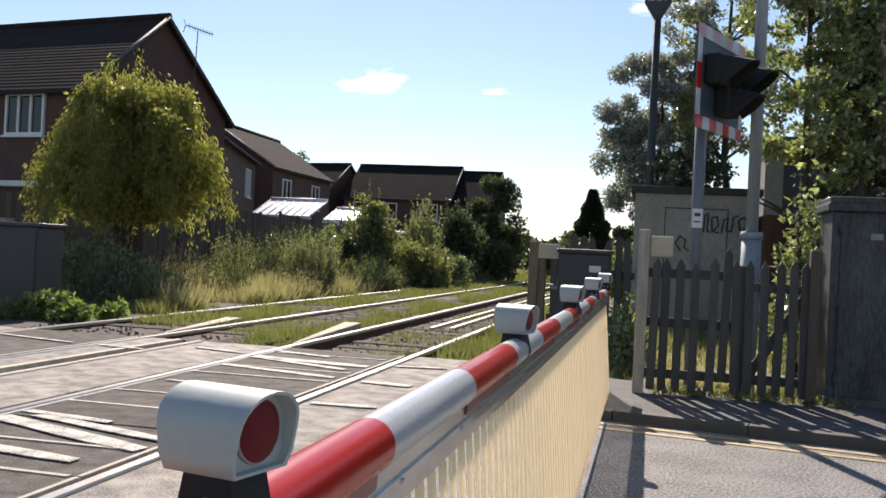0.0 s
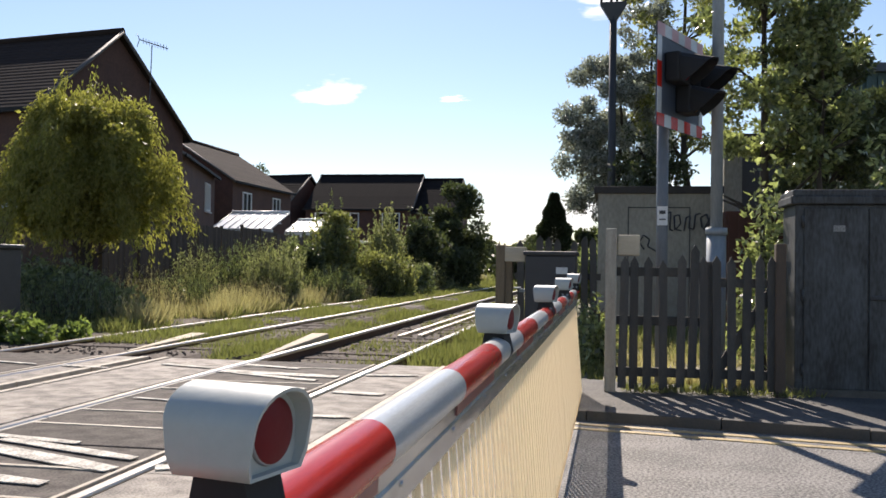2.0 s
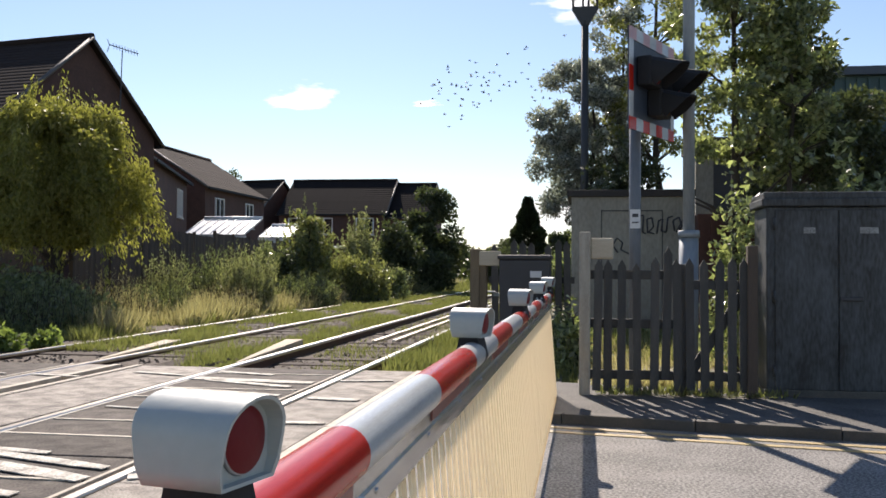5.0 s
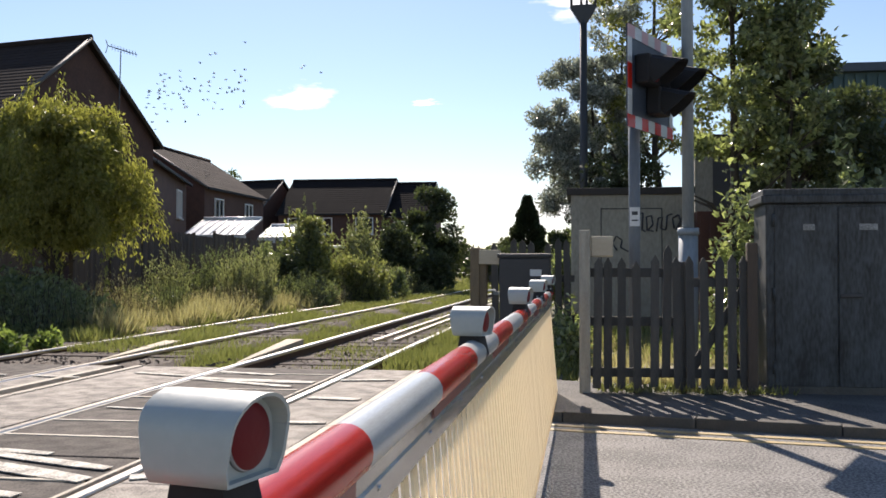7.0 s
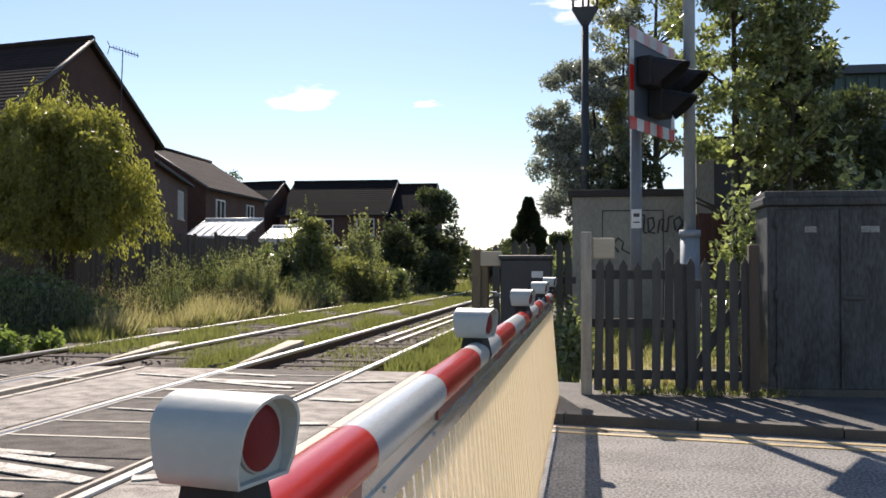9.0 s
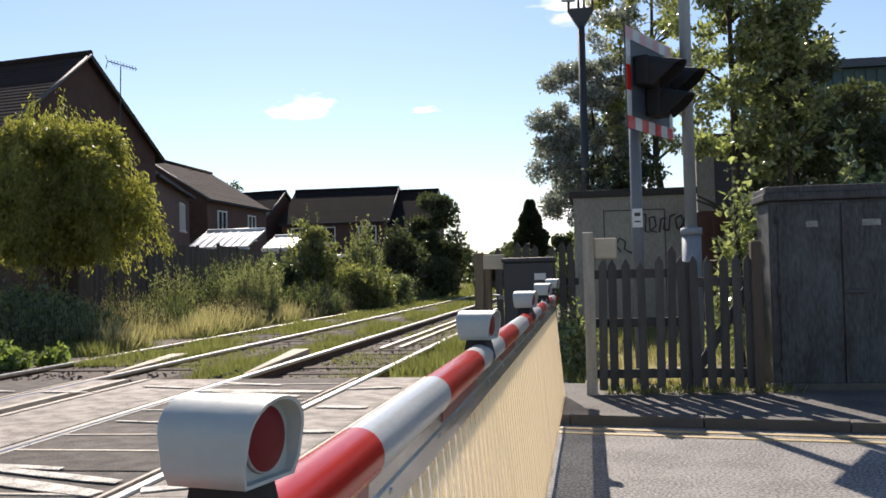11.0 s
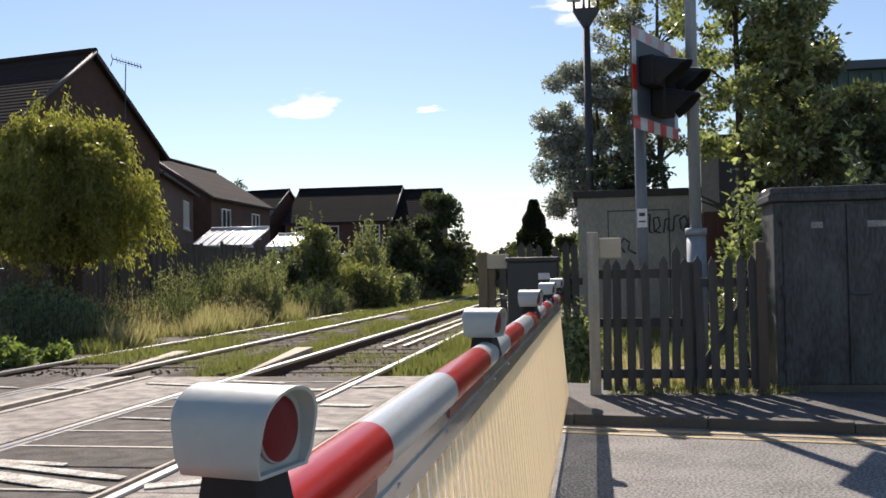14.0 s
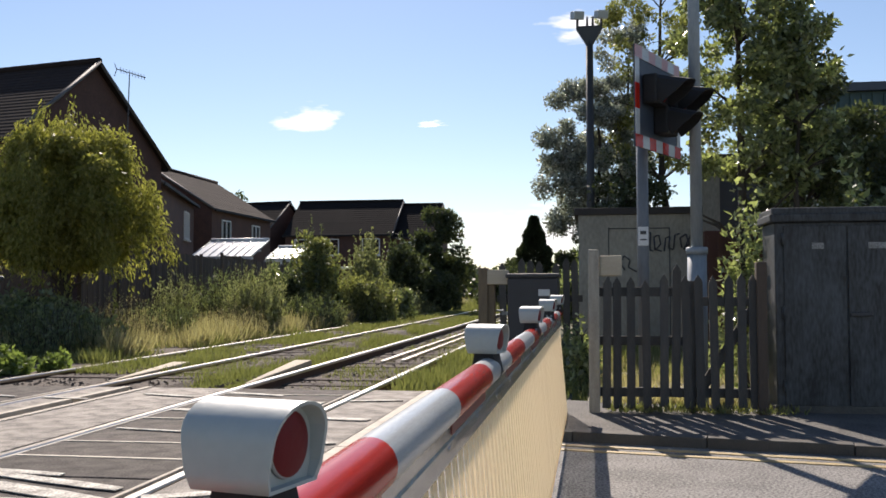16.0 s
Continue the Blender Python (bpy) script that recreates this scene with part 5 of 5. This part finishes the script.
bush("verge_bush", "sunlit leafy bush beside the boom's end", 0.13, 10.6, 0.20, 0.5, 0.95, 2200, 0.075, LEAF_BRIGHT, 77, n=12, z0=0.1, lean=0.05)
bush("dark_shrub", "dark ivy-like shrub behind the hut roof", 0.85, 17.4, 0.7, 0.5, 4.2, 15000, 0.08, LEAF_DARK, 78, n=22, z0=0.45)

# grass
def grass(name, label, xa, xb, ya, yb, n, h, material, z=-0.16, power=1.5, keep=None):
    x = RNG.uniform(xa, xb, n)
    y = ya + (yb - ya) * RNG.random(n) ** power
    patch = np.sin(x * 3.1 + y * 1.3) + np.sin(x * 1.7 - y * 2.3) + np.sin(y * 0.9 + 2)
    ok = patch + RNG.normal(size=n) * 0.8 > -0.4
    x, y, patch = x[ok], y[ok], patch[ok]
    k = len(x)
    ways = np.stack([RNG.normal(size=k) * .38, RNG.normal(size=k) * .38, np.ones(k)], 1)
    hh = h * (0.45 + 0.7 * RNG.random(k)) * (1 + 0.15 * patch) * (1 + 0.25 * (y - ya) / (yb - ya))
    ob = new(name, quads(name, np.stack([x, y, np.full(k, z)], 1), ways, unit(k), hh, 0.006 + 0.0007 * y + 0.014 * h * RNG.random(k), material))
    tagged(ob, label, "grass", kind="stuff")


grass("track_grass", "green grass growing between the two tracks", -5.15, -3.75, 10.8, 45, 32000, 0.16, GRASS_GREEN, -0.17)
grass("verge_grass", "bright green grass beside the near rail", -1.95, -0.95, 10.4, 30, 20000, 0.28, GRASS_GREEN, -0.17)
grass("verge_grass", "green grass behind the boom's end", -0.3, 0.35, 9.6, 13, 2500, 0.30, GRASS_GREEN, -0.16)
grass("four_foot_grass", "sparse grass between the far rails", -6.7, -5.4, 12.2, 60, 20000, 0.14, GRASS_GREEN, -0.075)
grass("four_foot_weeds", "sparse weeds between the near rails", -3.4, -2.3, 11.0, 50, 6000, 0.09, GRASS_GREEN, -0.16)
grass("bank_grass", "dry pale grass on the railway bank", -11.0, -7.4, 15.0, 60, 60000, 0.5, GRASS_DRY, -0.16)
grass("bank_grass", "green grass on the railway bank", -11.0, -7.3, 13.9, 60, 60000, 0.3, GRASS_GREEN, -0.16)
grass("yard_grass", "sunlit grass behind the picket fence", 0.3, 3.2, 8.7, 13.2, 18000, 0.14, GRASS_DRY, 0.015)
grass("yard_tall_grass", "tall sunlit grass in front of the hut", 0.3, 3.4, 11.2, 14.4, 12000, 0.30, GRASS_GREEN, -0.1)
grass("footway_weeds", "small weeds along the foot of the fence", 0.35, 1.95, 8.02, 8.25, 900, 0.07, GRASS_GREEN, 0.07, 1.0)
grass("far_grass", "far rough grass along the line", -9, 1.5, 45, 100, 12000, 0.5, GRASS_GREEN, -0.16)

# ---- clouds: far backdrop ----
cloud_m = bpy.data.materials.new("cloud")
cloud_m.use_nodes = True
cn, cl_ = cloud_m.node_tree.nodes, cloud_m.node_tree.links
cn.remove(cn["Principled BSDF"])
em, tp, mxs = cn.new("ShaderNodeEmission"), cn.new("ShaderNodeBsdfTransparent"), cn.new("ShaderNodeMixShader")
em.inputs["Color"].default_value, em.inputs["Strength"].default_value = (1, 0.99, 0.96, 1), 1.0
tc = cn.new("ShaderNodeTexCoord")
nz = cn.new("ShaderNodeTexNoise")
nz.inputs["Scale"].default_value, nz.inputs["Detail"].default_value = 3.6, 9.0
oi = cn.new("ShaderNodeObjectInfo")
addv = cn.new("ShaderNodeVectorMath")
cl_.new(tc.outputs["Generated"], addv.inputs[0])
sc = cn.new("ShaderNodeVectorMath")
sc.operation = "SCALE"
sc.inputs["Scale"].default_value = 37.0
comb = cn.new("ShaderNodeCombineXYZ")
cl_.new(oi.outputs["Random"], comb.inputs[0])
cl_.new(comb.outputs[0], sc.inputs[0])
cl_.new(sc.outputs[0], addv.inputs[1])
cl_.new(addv.outputs[0], nz.inputs["Vector"])
sub = cn.new("ShaderNodeVectorMath")
sub.operation = "SUBTRACT"
sub.inputs[1].default_value = (0.5, 0.5, 0.5)
cl_.new(tc.outputs["Generated"], sub.inputs[0])
flat = cn.new("ShaderNodeVectorMath")
flat.operation = "MULTIPLY"
flat.inputs[1].default_value = (1, 0, 1)
cl_.new(sub.outputs[0], flat.inputs[0])
le = cn.new("ShaderNodeVectorMath")
le.operation = "LENGTH"
cl_.new(flat.outputs[0], le.inputs[0])
dens = cn.new("ShaderNodeMath")
dens.operation = "MULTIPLY_ADD"
dens.inputs[1].default_value = -1.25
cl_.new(le.outputs["Value"], dens.inputs[0])
cl_.new(nz.outputs["Fac"], dens.inputs[2])
mr = cn.new("ShaderNodeMapRange")
mr.inputs["From Min"].default_value, mr.inputs["From Max"].default_value = 0.12, 0.34
mr.inputs["To Max"].default_value = 0.9
cl_.new(dens.outputs[0], mr.inputs["Value"])
cl_.new(mr.outputs[0], mxs.inputs[0])
cl_.new(tp.outputs[0], mxs.inputs[1])
cl_.new(em.outputs[0], mxs.inputs[2])
cl_.new(mxs.outputs[0], cn["Material Output"].inputs["Surface"])


def cloud(x, z, w, h):
    """A cloud 1500 m off; x and z as slopes from the eye."""
    D = 1500
    bm = bmesh.new()
    v = [bm.verts.new(p) for p in ((-w / 2 * D, 0, -h / 2 * D), (w / 2 * D, 0, -h / 2 * D), (w / 2 * D, 8, h / 2 * D), (-w / 2 * D, 8, h / 2 * D))]
    bm.faces.new(v)
    ob = solid("cloud", bm, cloud_m, "white cloud in the blue sky", "cloud", "clouds", "structure", pose(x * D, D, z * D))
    ob.visible_shadow = False


for c in ((-0.305, 0.186, 0.13, 0.055), (-0.17, 0.177, 0.05, 0.014), (-0.095, 0.055, 0.20, 0.09), (-0.03, 0.06, 0.12, 0.10), (-0.005, 0.275, 0.13, 0.055), (0.05, 0.05, 0.12, 0.12)):
    cloud(*c)

# ---- birds ----
bm = bmesh.new()
bmesh.ops.create_uvsphere(bm, u_segments=8, v_segments=6, radius=0.055)
for v in bm.verts:
    v.co = Vector((v.co.x * 2.3, v.co.y * 0.9, v.co.z * 0.9))
prism(bm, [(-0.10, -0.02), (-0.22, -0.045), (-0.22, 0.045), (-0.10, 0.02)], "z", -0.008, 0.008)
prism(bm, [(0.11, -0.018), (0.16, 0.0), (0.11, 0.018)], "z", -0.01, 0.01)
bird_me = mesh_of("body", bm, FEATHER)
WINGS = []
for s in (1, -1):
    bm = bmesh.new()
    prism(bm, [(0.06, 0), (0.05, s * 0.13), (-0.02, s * 0.30), (-0.06, s * 0.24), (-0.06, s * 0.1), (-0.05, 0)], "z", -0.006, 0.006)
    WINGS.append(mesh_of("wing", bm, FEATHER))
BIRDS = []
rnd = random.Random(17)
BD = 60.0
for i in range(84):
    # places at 7.0 s as seen over the roofs: a loose wedge, thin to the right
    u = rnd.random()
    px = 218 + 140 * rnd.random() if u < 0.72 else (350 + 65 * rnd.random() if u < 0.9 else 400 + 165 * rnd.random())
    py = 152 + rnd.gauss(0, 25) - (px - 290) * 0.12 if px < 420 else 108 + rnd.uniform(-8, 16)
    y = BD + rnd.uniform(-4, 4)
    x = 0.334 + (px - 1036) * y / 1681
    z = 1.12 + (476 - py) * y / 1681
    b = thing("bird", "small dark bird flying in a loose flock", "bird", pose(x, y, z, 0, 0, 180), "flock of birds")
    b.scale = (0.62, 0.62, 0.62)
    body = new("body", bird_me)
    body.parent = b
    ws = []
    for s in (0, 1):
        w = new("wing", WINGS[s])
        w.parent = b
        ws.append(w)
    BIRDS.append((b, ws, (x, y, z), rnd.random(), rnd.uniform(-.06, .06), rnd.uniform(-12, 12)))


SWAY = [c for o in scene.objects if o.name.split(".")[0] in ("weeping_willow", "leafy_tree", "hanging_shrub", "leafy_shrub") for c in o.children if c.name.split(".")[0] in ("crown", "foliage")]


def motions():
    """The crowns sway a little; the flock flies across and each wing beats."""
    v = 275 * BD / 1681
    for k, crown_ob in enumerate(SWAY):
        walk(crown_ob, [(t * 0.8, pose(0, 0, 0, 0.22 * math.sin(1.9 * t + k), 0.28 * math.sin(1.3 * t + 2 * k), 0)) for t in range(21)])
    for b, ws, (x, y, z), ph, climb, turn in BIRDS:
        def at(t):
            return pose(x - v * (t - 7.0), y, z + 0.02 * (t - 7.0) + 0.12 * math.sin(2.2 * t + ph * 6), 0, 0, 180 + turn)
        ts = [0.0] + [5.0 + 0.4 * k for k in range(9)] + [16.0]
        walk(b, [(t, at(t)) for t in ts])
        for s, w in enumerate(ws):
            sg = 1 if s == 0 else -1
            rows = [(0.0, pose(0, 0, 0, 10 * sg))]
            for k in range(26):
                t = 5.6 + 0.1 * k
                rows.append((t, pose(0, 0, 0, sg * (38 * math.sin(math.tau * (t * 4.3 + ph)) + 8))))
            rows.append((16.0, pose(0, 0, 0, 10 * sg)))
            walk(w, rows)


motions()
